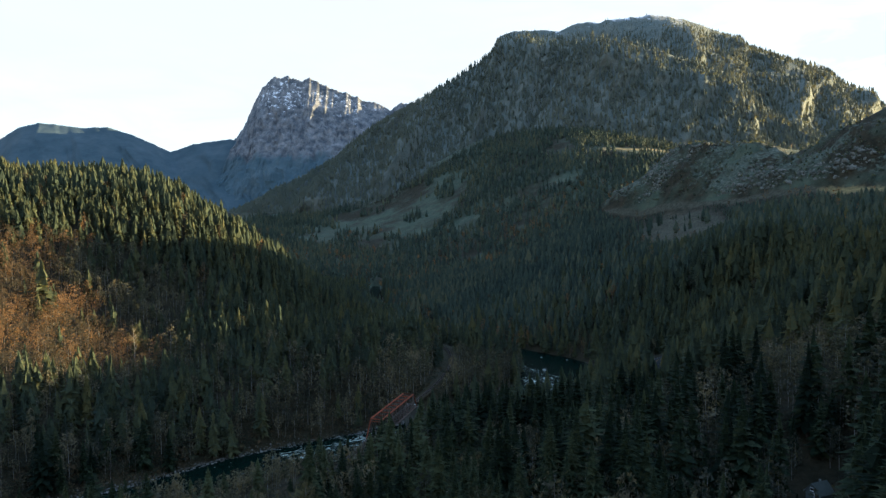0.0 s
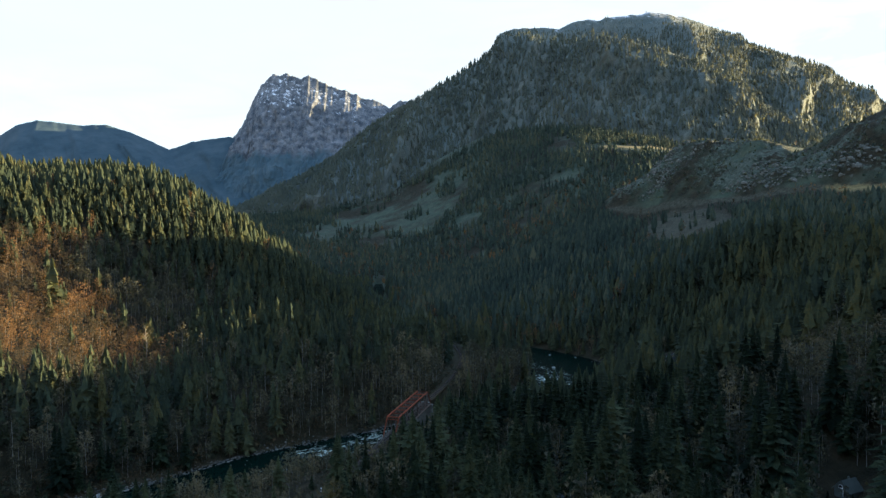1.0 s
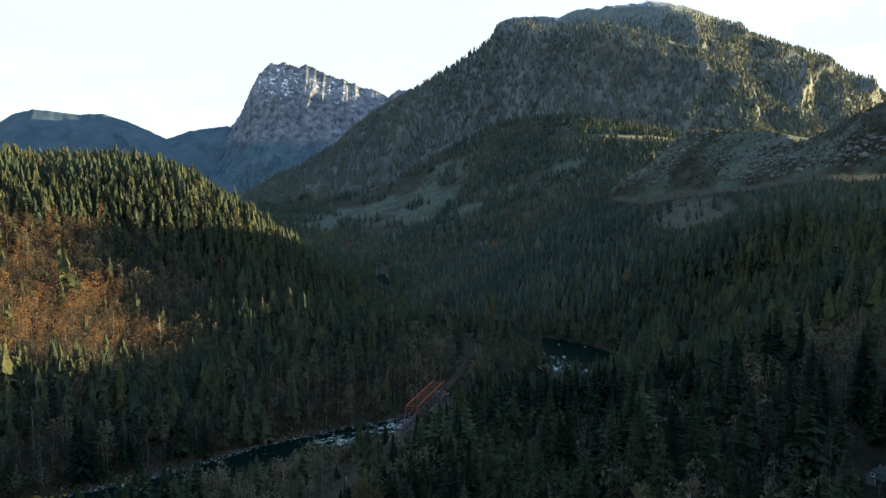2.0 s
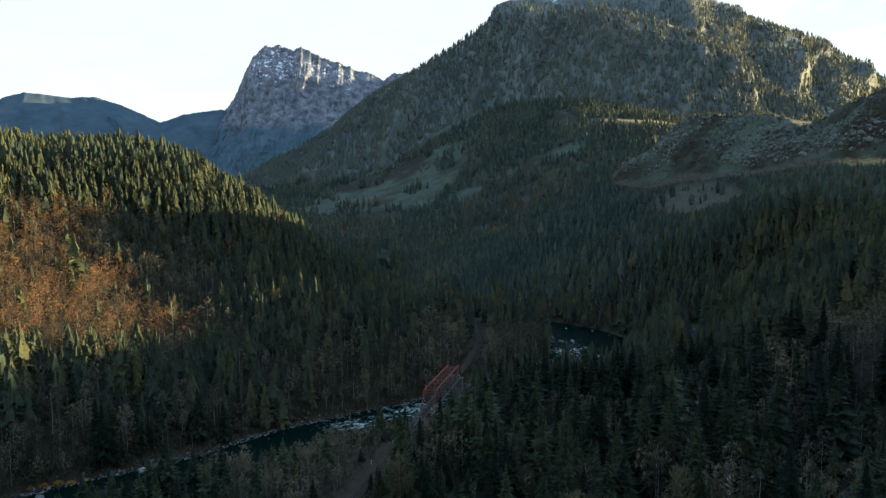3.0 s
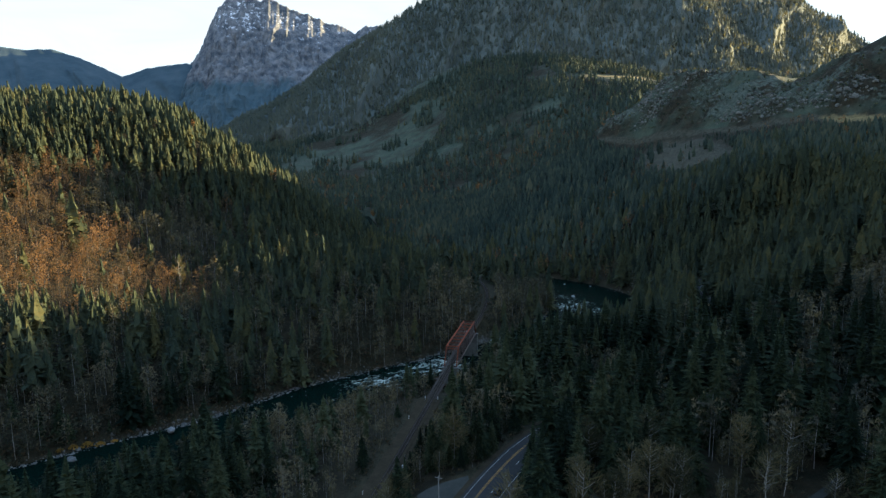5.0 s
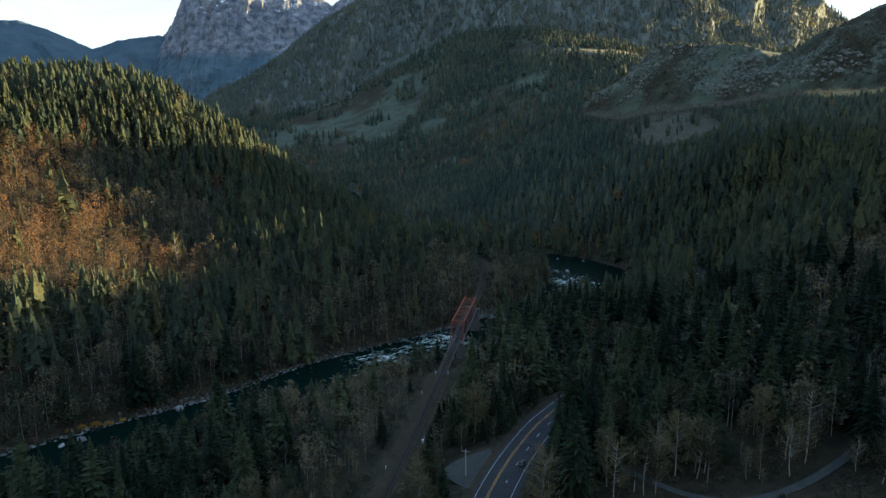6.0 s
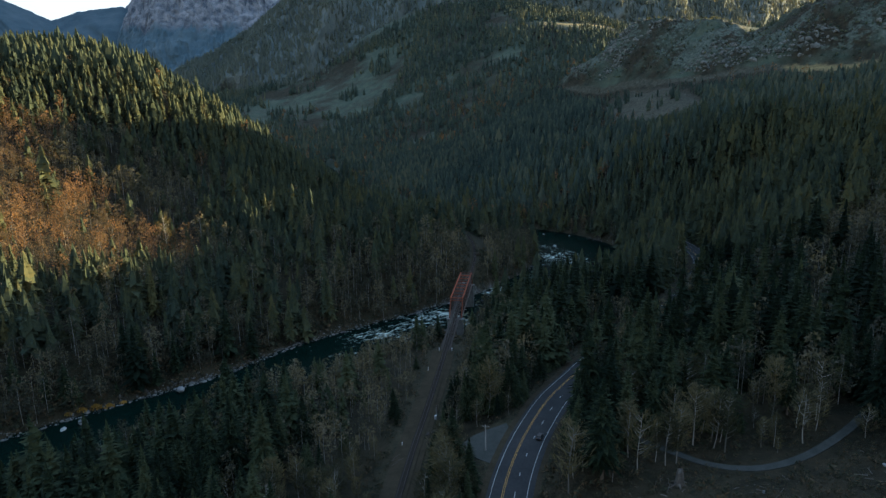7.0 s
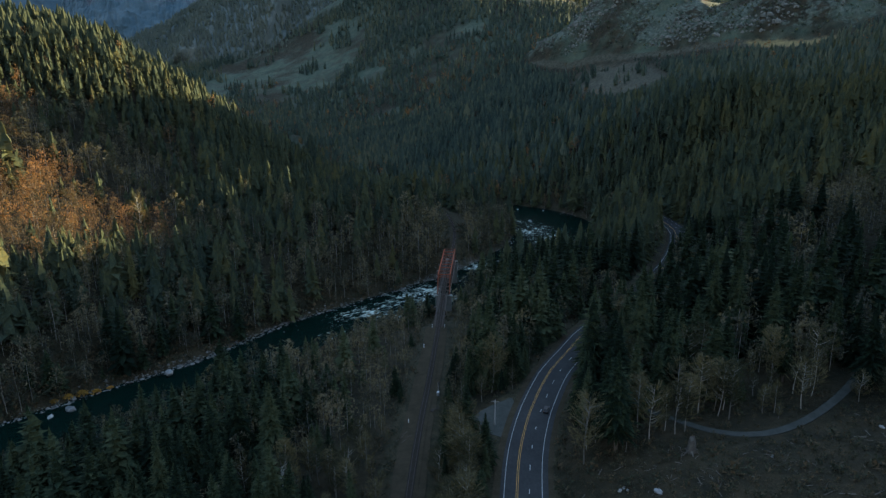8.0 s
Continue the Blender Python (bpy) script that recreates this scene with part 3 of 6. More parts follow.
# ---------------------------------------------------------------- mountains
def mountain(name, label, crest, foot, mat, cols, rows, rough, gully, back=900, snow_line=9e9, wood_line=-9e9, jag=6.0, seed=1.0, bend=1.0, back_rise=0.5, buttress=60.0, ledges=0.0):
    """A mountain side: a crest line (x, y, z) over a foot line (x, y, z), with ribs and gullies between, and a plain back."""
    crest = np.asarray(crest, float)
    cum = np.r_[0, np.cumsum(np.linalg.norm(np.diff(crest, axis=0), axis=1))]
    u = np.linspace(0, cum[-1], cols)
    top = np.stack([np.interp(u, cum, crest[:, k]) for k in range(3)], -1)
    foot = np.asarray(foot, float)
    cf = np.linspace(0, cum[-1], len(foot))
    low = np.stack([np.interp(u, cf, foot[:, k]) for k in range(3)], -1)
    top[:, 2] += fbm(u, u * 0, 48, 4, seed, 0.6) * jag
    v = np.linspace(0, 1, rows)[:, None]
    drop = v**bend
    x = top[None, :, 0] * (1 - v) + low[None, :, 0] * v
    y = top[None, :, 1] * (1 - v) + low[None, :, 1] * v
    z = top[None, :, 2] * (1 - drop) + low[None, :, 2] * drop
    edge = step_up(v, 0, 0.22) * (1 - step_up(v, 0.8, 0.97))
    # buttresses, ribs and gullies that run down the fall line
    broad = fbm(u[None] + 120 * fbm(u[None], v * 500, 400, 2, seed + 8), v * 420, 430, 2, seed + 4, 0.5, True)
    ribs = fbm(u[None] + 60 * fbm(u[None], v * 900, 260, 3, seed + 5), v * 330, 170, 4, seed, 0.5, True)
    fine = fbm(u[None] + 25 * fbm(u[None], v * 700, 90, 2, seed + 6), v * 260, 42, 4, seed + 2, 0.6, True)
    y = y - edge * (broad * buttress + ribs * gully + fine * rough)
    z = z + edge * (fbm(u[None], v * 1200, 120, 4, seed + 3, 0.6) * rough * 0.4 + fbm(u[None] + 40 * v, v * 1500, 34, 3, seed + 11, 0.6) * ledges)
    behind = np.concatenate([np.stack([top[:, 0], top[:, 1] + back * 1.6, np.full(cols, 0.0)], -1), np.stack([top[:, 0], top[:, 1] + back, top[:, 2] * back_rise], -1)])
    verts = np.concatenate([behind, np.stack([x, y, z], -1).reshape(-1, 3)])
    height_of = np.concatenate([behind[:, 2], z.ravel()])
    spot = np.concatenate([np.zeros(2 * cols), (ribs * 0.25 + fine * 0.25).ravel()])
    dv, du = np.gradient(np.stack([x, y, z], -1), axis=(0, 1))
    facing = np.cross(du, dv)
    facing = np.abs(facing[..., 2]) / (np.linalg.norm(facing, axis=-1) + 1e-9)
    facing = np.concatenate([np.zeros(2 * cols), facing.ravel()])
    snow = np.clip((height_of - snow_line) / 300, -1, 1) * 0.3 + 0.15 + (facing - 0.45) * 0.45 - spot * 0.25
    wood = np.clip((wood_line - height_of) / 260 + 0.7 + spot * 0.35, 0, 1)
    me = mesh_of(name, verts, grid_faces(rows + 2, cols)[:, ::-1], [mat], smooth=True, snow=snow, wood=wood)
    tagged(new(name, me), label, "mountain", kind="structure")
    return np.stack([x, y, z], -1)


LEFT_CREST = [(-4300, 4500, 500), (-3500, 4600, 640), (-3159, 4650, 747), (-2993, 4650, 850), (-2850, 4650, 885), (-2709, 4650, 872), (-2547, 4650, 846), (-2365, 4650, 852), (-2184, 4650, 794), (-2043, 4650, 732), (-1919, 4660, 672), (-1759, 4680, 727), (-1494, 4690, 765), (-1300, 4720, 700), (-900, 4720, 500)]
PEAK_CREST = [(-1700, 4760, 560), (-1494, 4730, 742), (-1402, 4700, 851), (-1326, 4700, 1012), (-1262, 4700, 1132), (-1180, 4700, 1200), (-1098, 4700, 1211), (-1018, 4700, 1182), (-977, 4700, 1170), (-924, 4700, 1201), (-856, 4700, 1157), (-755, 4700, 1115),
              (-634, 4700, 1086), (-513, 4700, 1024), (-412, 4700, 999), (-351, 4700, 962), (-269, 4700, 1010), (-167, 4700, 1009), (-66, 4700, 980), (200, 4700, 880)]
BIG_CREST = [(-1000, 3500, 200), (-785, 3500, 321), (-538, 3500, 500), (-293, 3500, 679), (-140, 3500, 768), (43, 3500, 880), (195, 3500, 981), (287, 3500, 1049), (333, 3500, 1147), (469, 3500, 1172), (650, 3500, 1162), (741, 3500, 1203), (862, 3500, 1208),
             (983, 3500, 1230), (1134, 3500, 1241), (1315, 3500, 1221), (1467, 3500, 1166), (1619, 3500, 1105), (1772, 3500, 1032), (1985, 3500, 973), (2107, 3500, 933), (2200, 3500, 851), (2408, 3500, 759), (2800, 3500, 560), (3300, 3500, 300)]
SPUR_CREST = [(600, 2950, 930), (679, 2850, 955), (781, 2750, 900), (945, 2700, 836), (1203, 2700, 752), (1298, 2700, 635), (1440, 2700, 518), (1583, 2700, 423), (1800, 2700, 300)]
mountain("far_ridge", "distant forested ridge, haze blue painted into it", LEFT_CREST, [(-3600, 3300, 100), (-2200, 3300, 100), (-1300, 3600, 100), (-500, 3700, 100)], M["haze_blue_woods"], 260, 60, 8, 40, snow_line=900, seed=3.0, wood_line=2000, buttress=90)
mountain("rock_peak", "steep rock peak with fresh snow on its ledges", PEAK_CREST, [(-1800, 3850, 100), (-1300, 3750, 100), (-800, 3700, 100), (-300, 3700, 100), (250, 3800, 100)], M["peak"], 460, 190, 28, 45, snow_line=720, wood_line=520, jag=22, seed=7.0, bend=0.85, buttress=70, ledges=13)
# Its high back, hidden behind the crest, is added to shade the rock peak.
big_face = mountain("forested_mountain", "large forested mountain with cliffs and snow along its crest", BIG_CREST, [(-1050, 2700, 100), (-500, 2450, 150), (100, 2350, 250), (700, 2350, 350), (1300, 2450, 300), (2100, 2950, 250), (3400, 3350, 150)], M["mountain"], 360, 112, 5, 40, back=1500, snow_line=1090, wood_line=1120, jag=12, seed=5.0, bend=1.1, back_rise=0.95, buttress=190)
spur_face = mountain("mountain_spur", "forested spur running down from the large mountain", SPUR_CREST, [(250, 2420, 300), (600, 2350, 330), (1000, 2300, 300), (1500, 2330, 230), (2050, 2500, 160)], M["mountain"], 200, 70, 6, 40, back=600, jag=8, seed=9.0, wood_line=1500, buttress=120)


# ---------------------------------------------------------------- river, road, railway
def sides_of(line):
    d = np.gradient(line[:, :2], axis=0)
    d /= np.linalg.norm(d, axis=1)[:, None]
    return np.stack([d[:, 1], -d[:, 0]], -1)  # to the right of the way


def ribbon(line, left, right, lift, thick=0.3, z=None):
    """A strip along a line from offset left to right (metres to the right of it), with depth."""
    n = sides_of(line)
    zs = (line[:, 2] if z is None else np.full(len(line), z)) + lift
    left, right = np.broadcast_to(left, len(line)), np.broadcast_to(right, len(line))
    rings = []
    for off, dz in ((left, -thick), (left, 0), (right, 0), (right, -thick)):
        rings.append(np.stack([line[:, 0] + n[:, 0] * off, line[:, 1] + n[:, 1] * off, zs + dz], -1))
    verts = np.stack(rings, 1).reshape(-1, 3)
    faces = grid_faces(len(line), 4)
    ends = np.array([[0, 1, 2, 3], [len(verts) - 1, len(verts) - 2, len(verts) - 3, len(verts) - 4]])
    return verts, np.vstack([faces, ends])


def strip(name, line, left, right, lift, mat, parent=None, label="", category="", kind="", thick=0.3, z=None):
    ob = new(name, mesh_of(name, *ribbon(line, left, right, lift, thick, z), [mat]))
    ob.parent = parent
    return tagged(ob, label, category, kind=kind)


def build_river():
    fine = smooth_line(RIVER[::2], 2.0)
    n = sides_of(fine)
    across = np.linspace(-1, 1, 37)
    along = np.r_[0, np.cumsum(np.hypot(*np.diff(fine[:, :2], axis=0).T))]
    off = across[None] * (fine[:, 3:4] + 5)
    x, y = fine[:, 0:1] + n[:, 0:1] * off, fine[:, 1:2] + n[:, 1:2] * off
    patchy = 0.75 + 0.6 * fbm(x, y, 24, 3, 9.0)
    rapid = step_up(x, -150, -85) * (1 - step_up(x, 20, 60)) + 1.1 * np.exp(-(((x - 78) / 46) ** 2 + ((y - 575) / 75) ** 2))
    rapid = np.clip(rapid * patchy, 0, 1)
    rapid = np.maximum(rapid, 0.28 * np.exp(-((x + 190) / 60) ** 2))
    rough = fbm(along[:, None] * 0.6, off, 5.0, 4, 2.0, 0.6, True)
    z = fine[:, 2:3] + rapid * 0.6 * rough + 0.08 * fbm(x, y, 7, 3, 3.0)
    white = rapid * 0.25 + 0.26 + 0.16 * rapid * rough - 0.1 * np.abs(across[None]) ** 3
    flow = np.stack([np.broadcast_to(along[:, None], x.shape), off, 0 * x], -1)
    me = mesh_of("river", np.stack([x, y, z], -1).reshape(-1, 3), grid_faces(*x.shape)[:, ::-1], [M["water"]], smooth=True, white=white.ravel(), flow=flow.reshape(-1, 3))
    tagged(new("river", me), "dark green mountain river with white rapids between boulders", "river", kind="structure")


build_river()


def build_road():
    road = new("road", mesh_of("road", *ribbon(ROAD, -5.0, 9.2, 0.0, 0.5), [M["asphalt"]]))
    tagged(road, "three-lane asphalt highway curving between the trees", "road", kind="structure")
    strip("road_shoulder", ROAD, -7.2, 11.0, -0.12, M["gravel"], road, thick=0.5)
    for a in (-0.31, 0.2):
        strip("centre_line", ROAD, a, a + 0.11, 0.012, M["yellow_paint"], road, "solid yellow centre line", thick=0.01)
    for a in (-3.85, 7.3):
        strip("edge_line", ROAD, a, a + 0.13, 0.012, M["white_paint"], road, "solid white edge line", thick=0.01)
    fine = smooth_line(ROAD[::2], 1.0)
    cum = np.r_[0, np.cumsum(np.hypot(*np.diff(fine[:, :2], axis=0).T))]
    for s in np.arange(5, cum[-1] - 10, 12.2):
        pick = (cum >= s) & (cum <= s + 3.6)
        if pick.sum() > 2:
            strip("lane_dash", fine[pick], 3.55, 3.72, 0.012, M["white_paint"], road, thick=0.01)
    # gravel pull-out beside the road
    bm = bmesh.new()
    rim = [(-66, 209), (-66, 214), (-61, 219), (-55, 222.5), (-47, 226), (-47, 215), (-52, 206), (-57, 198), (-62, 203)]
    f = bm.faces.new([bm.verts.new((x, y, 28.28)) for x, y in rim])
    made = bmesh.ops.extrude_face_region(bm, geom=[f])
    bmesh.ops.translate(bm, vec=(0, 0, -0.6), verts=[v for v in made["geom"] if isinstance(v, bmesh.types.BMVert)])
    bmesh.ops.recalc_face_normals(bm, faces=bm.faces)
    part("pull_out", bm, M["lane"], road, "gravel pull-out beside the road")
    strip("lane", LANE, -1.4, 1.4, 0.05, M["lane"], None, "narrow gravel lane at the edge of the clearing", "lane", "structure", thick=0.4)


build_road()


def build_railway():
    cut = [i for i, (x, y) in enumerate(RAIL) if y < 324]
    bed = new("railway", mesh_of("railway", *ribbon(RAIL[: cut[-1] + 1], -2.6, 2.6, -0.35, 0.9, RAIL_Z), [M["gravel"]]))
    tagged(bed, "single railway track on a dark gravel bed", "railway", kind="structure")
    far = RAIL[[i for i, (x, y) in enumerate(RAIL) if y > 446]]
    strip("ballast", far, -2.6, 2.6, -0.35, M["gravel"], bed, thick=0.9, z=RAIL_Z)
    near = RAIL[: cut[-1] + 1]
    widths = 4.6 + 1.0 * step_up(near[:, 1], 120, 240) + 0.7 * fbm(near[:, 1], near[:, 0] * 0, 14, 3, 3.0)
    strip("platform", near, -widths - 0.8, widths[::-1] + 0.4, -0.6, M["gravel"], bed, "wide levelled gravel bench", thick=0.9, z=RAIL_Z)
    for a in (-0.755, 0.685):
        strip("rail", smooth_line(RAIL, 4), a, a + 0.07, 0.0, M["rail_steel"], bed, "worn steel rail", thick=0.17, z=RAIL_Z)
    fine = smooth_line(RAIL, 0.6)
    fine = fine[(fine[:, 1] < 700) & (fine[:, 1] > 90)]
    n = sides_of(fine)
    corners = []
    for along, off, dz in ((-0.11, -1.3, 0), (0.11, -1.3, 0), (0.11, 1.3, 0), (-0.11, 1.3, 0), (-0.11, -1.3, -0.2), (0.11, -1.3, -0.2), (0.11, 1.3, -0.2), (-0.11, 1.3, -0.2)):
        corners.append(np.stack([fine[:, 0] + n[:, 0] * off - n[:, 1] * along, fine[:, 1] + n[:, 1] * off + n[:, 0] * along, np.full(len(fine), RAIL_Z - 0.17 + dz)], -1))
    verts = np.stack(corners, 1).reshape(-1, 3)
    quads = np.array([[0, 1, 2, 3], [0, 4, 5, 1], [1, 5, 6, 2], [2, 6, 7, 3], [3, 7, 4, 0]])
    faces = (np.arange(len(fine))[:, None, None] * 8 + quads[None]).reshape(-1, 4)
    ties = new("sleepers", mesh_of("sleepers", verts, faces, [M["sleeper"]]))
    ties.parent = bed
    tagged(ties, "close row of dark timber sleepers", kind="stuff")


build_railway()

# ---------------------------------------------------------------- truss bridge
NEAR, FAR = np.array([-39.5, 382.0]), np.array([-23.0, 439.5])


def build_bridge():
    way = (FAR - NEAR) / np.linalg.norm(FAR - NEAR)
    turn = math.atan2(way[1], way[0])
    base = NEAR - way * 6.8
    bridge = thing("truss_bridge", "rusty red steel railway truss bridge over the rapids", "bridge", (base[0], base[1], RAIL_Z), turn)
    total = float(np.linalg.norm(FAR - NEAR)) + 13.6
    low, high, half = -1.2, 9.0, 3.65
    xs = np.linspace(0, total, 11)

    def add(name, mat, a, b, w, d, label=""):
        part(name, beam(bmesh.new(), a, b, w, d), mat, bridge, label)

    for side in (-half, half):
        add("bottom_chord", M["truss_grey"], (0, side, low), (total, side, low), 0.5, 0.6)
        add("top_chord", M["truss_paint"], (xs[1], side, high), (xs[-2], side, high), 0.65, 0.65, "sunlit rust-red top chord")
        add("end_post", M["truss_paint"], (0, side, low), (xs[1], side, high), 0.6, 0.6)
        add("end_post", M["truss_paint"], (total, side, low), (xs[-2], side, high), 0.6, 0.6)
        for i in range(1, 10):
            add("vertical", M["truss_grey"], (xs[i], side, low), (xs[i], side, high), 0.36, 0.36)
        for i in range(1, 9):
            a, b = (i, i + 1) if i < 5 else (i + 1, i)
            add("diagonal", M["truss_grey"], (xs[a], side, high), (xs[b], side, low), 0.3, 0.3)
    for i in range(1, 10):
        add("top_strut", M["truss_paint"], (xs[i], -half, high), (xs[i], half, high), 0.35 if 1 < i < 9 else 0.5, 0.4)
    for i in range(1, 9):
        add("lateral_brace", M["truss_grey"], (xs[i], -half, high), (xs[i + 1], half, high), 0.16, 0.16)
        add("lateral_brace", M["truss_grey"], (xs[i], half, high), (xs[i + 1], -half, high), 0.16, 0.16)
    for i in (1, 9):
        add("portal_strut", M["truss_paint"], (xs[i], -half, high - 1.5), (xs[i], half, high - 1.5), 0.25, 0.3)
        for s in (-1, 1):
            add("portal_brace", M["truss_paint"], (xs[i], s * half, high - 2.6), (xs[i], s * 1.6, high - 1.5), 0.22, 0.22)
    for i in range(11):
        add("floor_beam", M["truss_grey"], (xs[i], -half, low), (xs[i], half, low), 0.4, 0.7)
    for y in (-0.9, 0.9):
        add("stringer", M["sleeper"], (0, y, -0.8), (total, y, -0.8), 0.4, 0.7)
    part("walkway", box(bmesh.new(), (total / 2, 2.2, -0.3), (total, 1.2, 0.12)), M["sleeper"], bridge, "timber side walkway")
    # concrete piers
    for x in (0, total):
        bm = bmesh.new()
        box(bm, (x, 0, -11), (2.6, 9.6, 18), bevel=0.25)
        box(bm, (x, 0, -1.85), (3.4, 10.4, 0.7), bevel=0.08)
        part("pier", bm, M["concrete"], bridge, "stained concrete pier standing in the river")
    # deck-girder approach between the bank and the truss
    start = np.array([-55.5, 323.0])
    long = float(np.linalg.norm(base - start))
    appr = thing("approach_span", "dark deck-girder approach span carrying the track", "bridge span", (start[0], start[1], RAIL_Z), math.atan2(base[1] - start[1], base[0] - start[0]))
    for y in (-1.2, 1.2):
        part("girder", beam(bmesh.new(), (0, y, -1.5), (long - 1.4, y, -1.5), 0.4, 2.2), M["sleeper"], appr)
    for y in (-2.2, 2.2):
        part("deck_edge", beam(bmesh.new(), (0, y, -0.35), (long, y, -0.35), 0.9, 0.2), M["sleeper"], appr)
        bm = bmesh.new()
        for x in np.arange(1, long, 4):
            rod(bm, (x, y * 1.15, -0.3), (x, y * 1.15, 0.8), 0.05, 0.05, 5)
        beam(bm, (0, y * 1.15, 0.75), (long, y * 1.15, 0.75), 0.06, 0.06)
        part("handrail", bm, M["truss_grey"], appr)
    for x in np.linspace(10, long - 14, 3):
        bm = bmesh.new()
        for y in (-1.6, 1.6):
            rod(bm, (x, y * 1.7, -17), (x, y * 0.8, -2.6), 0.4, 0.35, 8)
        beam(bm, (x, -2.6, -2.75), (x, 2.6, -2.75), 0.6, 0.4)
        beam(bm, (x, -2.6, -13), (x, 2.2, -4), 0.2, 0.25)
        part("bent", bm, M["sleeper"], appr, "braced timber bent under the span")
    part("platform", box(bmesh.new(), (long * 0.55, 3.3, -0.35), (2.2, 1.8, 0.15)), M["sleeper"], appr, "refuge platform beside the track")
    part("abutment", box(bmesh.new(), (-1.4, 0, -3.2), (2.6, 7.0, 5.2), bevel=0.1), M["concrete"], appr, "concrete abutment in the bank")
    part("back_wall", box(bmesh.new(), (long + total + 1.2, 0, -4), (2.4, 7.5, 7), bevel=0.1), M["concrete"], appr)


build_bridge()


# ---------------------------------------------------------------- trees
rng = np.random.default_rng(11)


def tube(points, radii, sides, twist=0.0):
    """Verts and triangles of a tapered tube through points."""
    points = np.asarray(points, float)
    verts, faces = [], []
    for k, (p, r) in enumerate(zip(points, radii)):
        way = points[min(k + 1, len(points) - 1)] - points[max(k - 1, 0)]
        way = way / (np.linalg.norm(way) + 1e-9)
        a = np.cross(way, (0.3, 0.8, 0.1))
        a /= np.linalg.norm(a) + 1e-9
        b = np.cross(way, a)
        for s in range(sides):
            t = 2 * math.pi * s / sides + twist
            verts.append(p + r * (math.cos(t) * a + math.sin(t) * b))
    for k in range(len(points) - 1):
        for s in range(sides):
            i, j = k * sides + s, k * sides + (s + 1) % sides
            faces += [(i, j, j + sides), (i, j + sides, i + sides)]
    return np.array(verts), np.array(faces)


def joined(pieces):
    verts, faces, n = [], [], 0
    for v, f in pieces:
        verts.append(v)
        faces.append(np.asarray(f) + n)
        n += len(v)
    return np.vstack(verts), np.vstack(faces)


def conifer_crown(layers, points, spread, g, start=0.1, ragged=0.35, steep=1.1):
    """Overlapping skirts of drooping boughs with serrated rims, for a tree one unit high."""
    out = []
    gap = (0.97 - start) / layers
    for k in range(layers):
        f = min(1.0, max(0.0, (k + g.uniform(-0.3, 0.3)) / layers))
        low = start + (0.965 - start) * f**0.95
        size = spread * (1 - f) ** 0.85 * g.uniform(0.86, 1.1) * (0.72 + 0.28 * min(1, f / 0.12)) + 0.005
        top = min(1.0, low + size * steep * g.uniform(0.85, 1.15) + 1.2 * gap)
        turn, swell = g.uniform(0, 6.28), g.uniform(0, 6.28)
        ox, oy = g.normal(0, 0.06, 2) * size
        verts = [(ox, oy, top)]
        for s in range(points):
            t = turn + 6.283 * (s + g.uniform(-0.35, 0.35)) / points
            q = size * (1 - (ragged if s % 2 else 0.0)) * g.uniform(0.72, 1.15) * (1 + 0.12 * math.sin(2 * t + swell))
            if g.random() < 0.1:
                q *= 0.55
            verts.append((ox + q * math.cos(t), oy + q * math.sin(t), low + (0.15 * size if s % 2 else -0.12 * size) + g.uniform(-0.7, 0.7) * gap))
        faces = [(0, 1 + s, 1 + (s + 1) % points) for s in range(points)]
        out.append((np.array(verts), np.array(faces)))
    return joined(out)


def bough_crown(whorls, each, spread, g, start, inner, jag=True):
    """Whorls of separate serrated boughs round a narrow inner crown, for a tree one unit high."""
    out = [conifer_crown(inner, 7, spread * (0.6 if each > 6 else 0.74), g, start, 0.42, 1.1 if each > 6 else 1.7)]
    shape = [(0.0, 0.0), (0.42, 1.0), (0.62, 0.42), (1.0, 0.0), (0.62, -0.42), (0.42, -1.0)] if jag else [(0.0, 0.0), (0.5, 1.0), (1.0, 0.0), (0.5, -1.0)] if each > 6 else [(0.2, 1.0), (1.0, 0.0), (0.2, -1.0)]
    fan = np.array([(0, k, k + 1) for k in range(1, len(shape) - 1)])
    for k in range(whorls):
        f = (k + g.uniform(-0.3, 0.3)) / whorls
        f = min(0.985, max(0.0, f))
        low = start + (0.97 - start) * f
        reach = spread * (1 - f) ** 0.8 * (0.75 + 0.25 * min(1, f / 0.15)) + 0.008
        turn = g.uniform(0, 6.28)
        for s in range(each):
            t = turn + 6.283 * (s + g.uniform(-0.35, 0.35)) / each
            q = reach * g.uniform(0.6, 1.22)
            w = q * (g.uniform(0.19, 0.3) if each > 6 else g.uniform(0.2, 0.3))
            droop = (-0.55 + 0.75 * f + g.normal(0, 0.12)) * q
            roll = g.uniform(-0.35, 0.35)
            verts = []
            for u, v in shape:
                out_by, side = u * q, v * w
                verts.append((out_by * math.cos(t) - side * math.sin(t), out_by * math.sin(t) + side * math.cos(t), low + droop * u**1.4 + 0.1 * q * math.sin(3.14 * u) - abs(v) * 0.12 * q + side * roll))
            out.append((np.array(verts), fan))
    return joined(out)


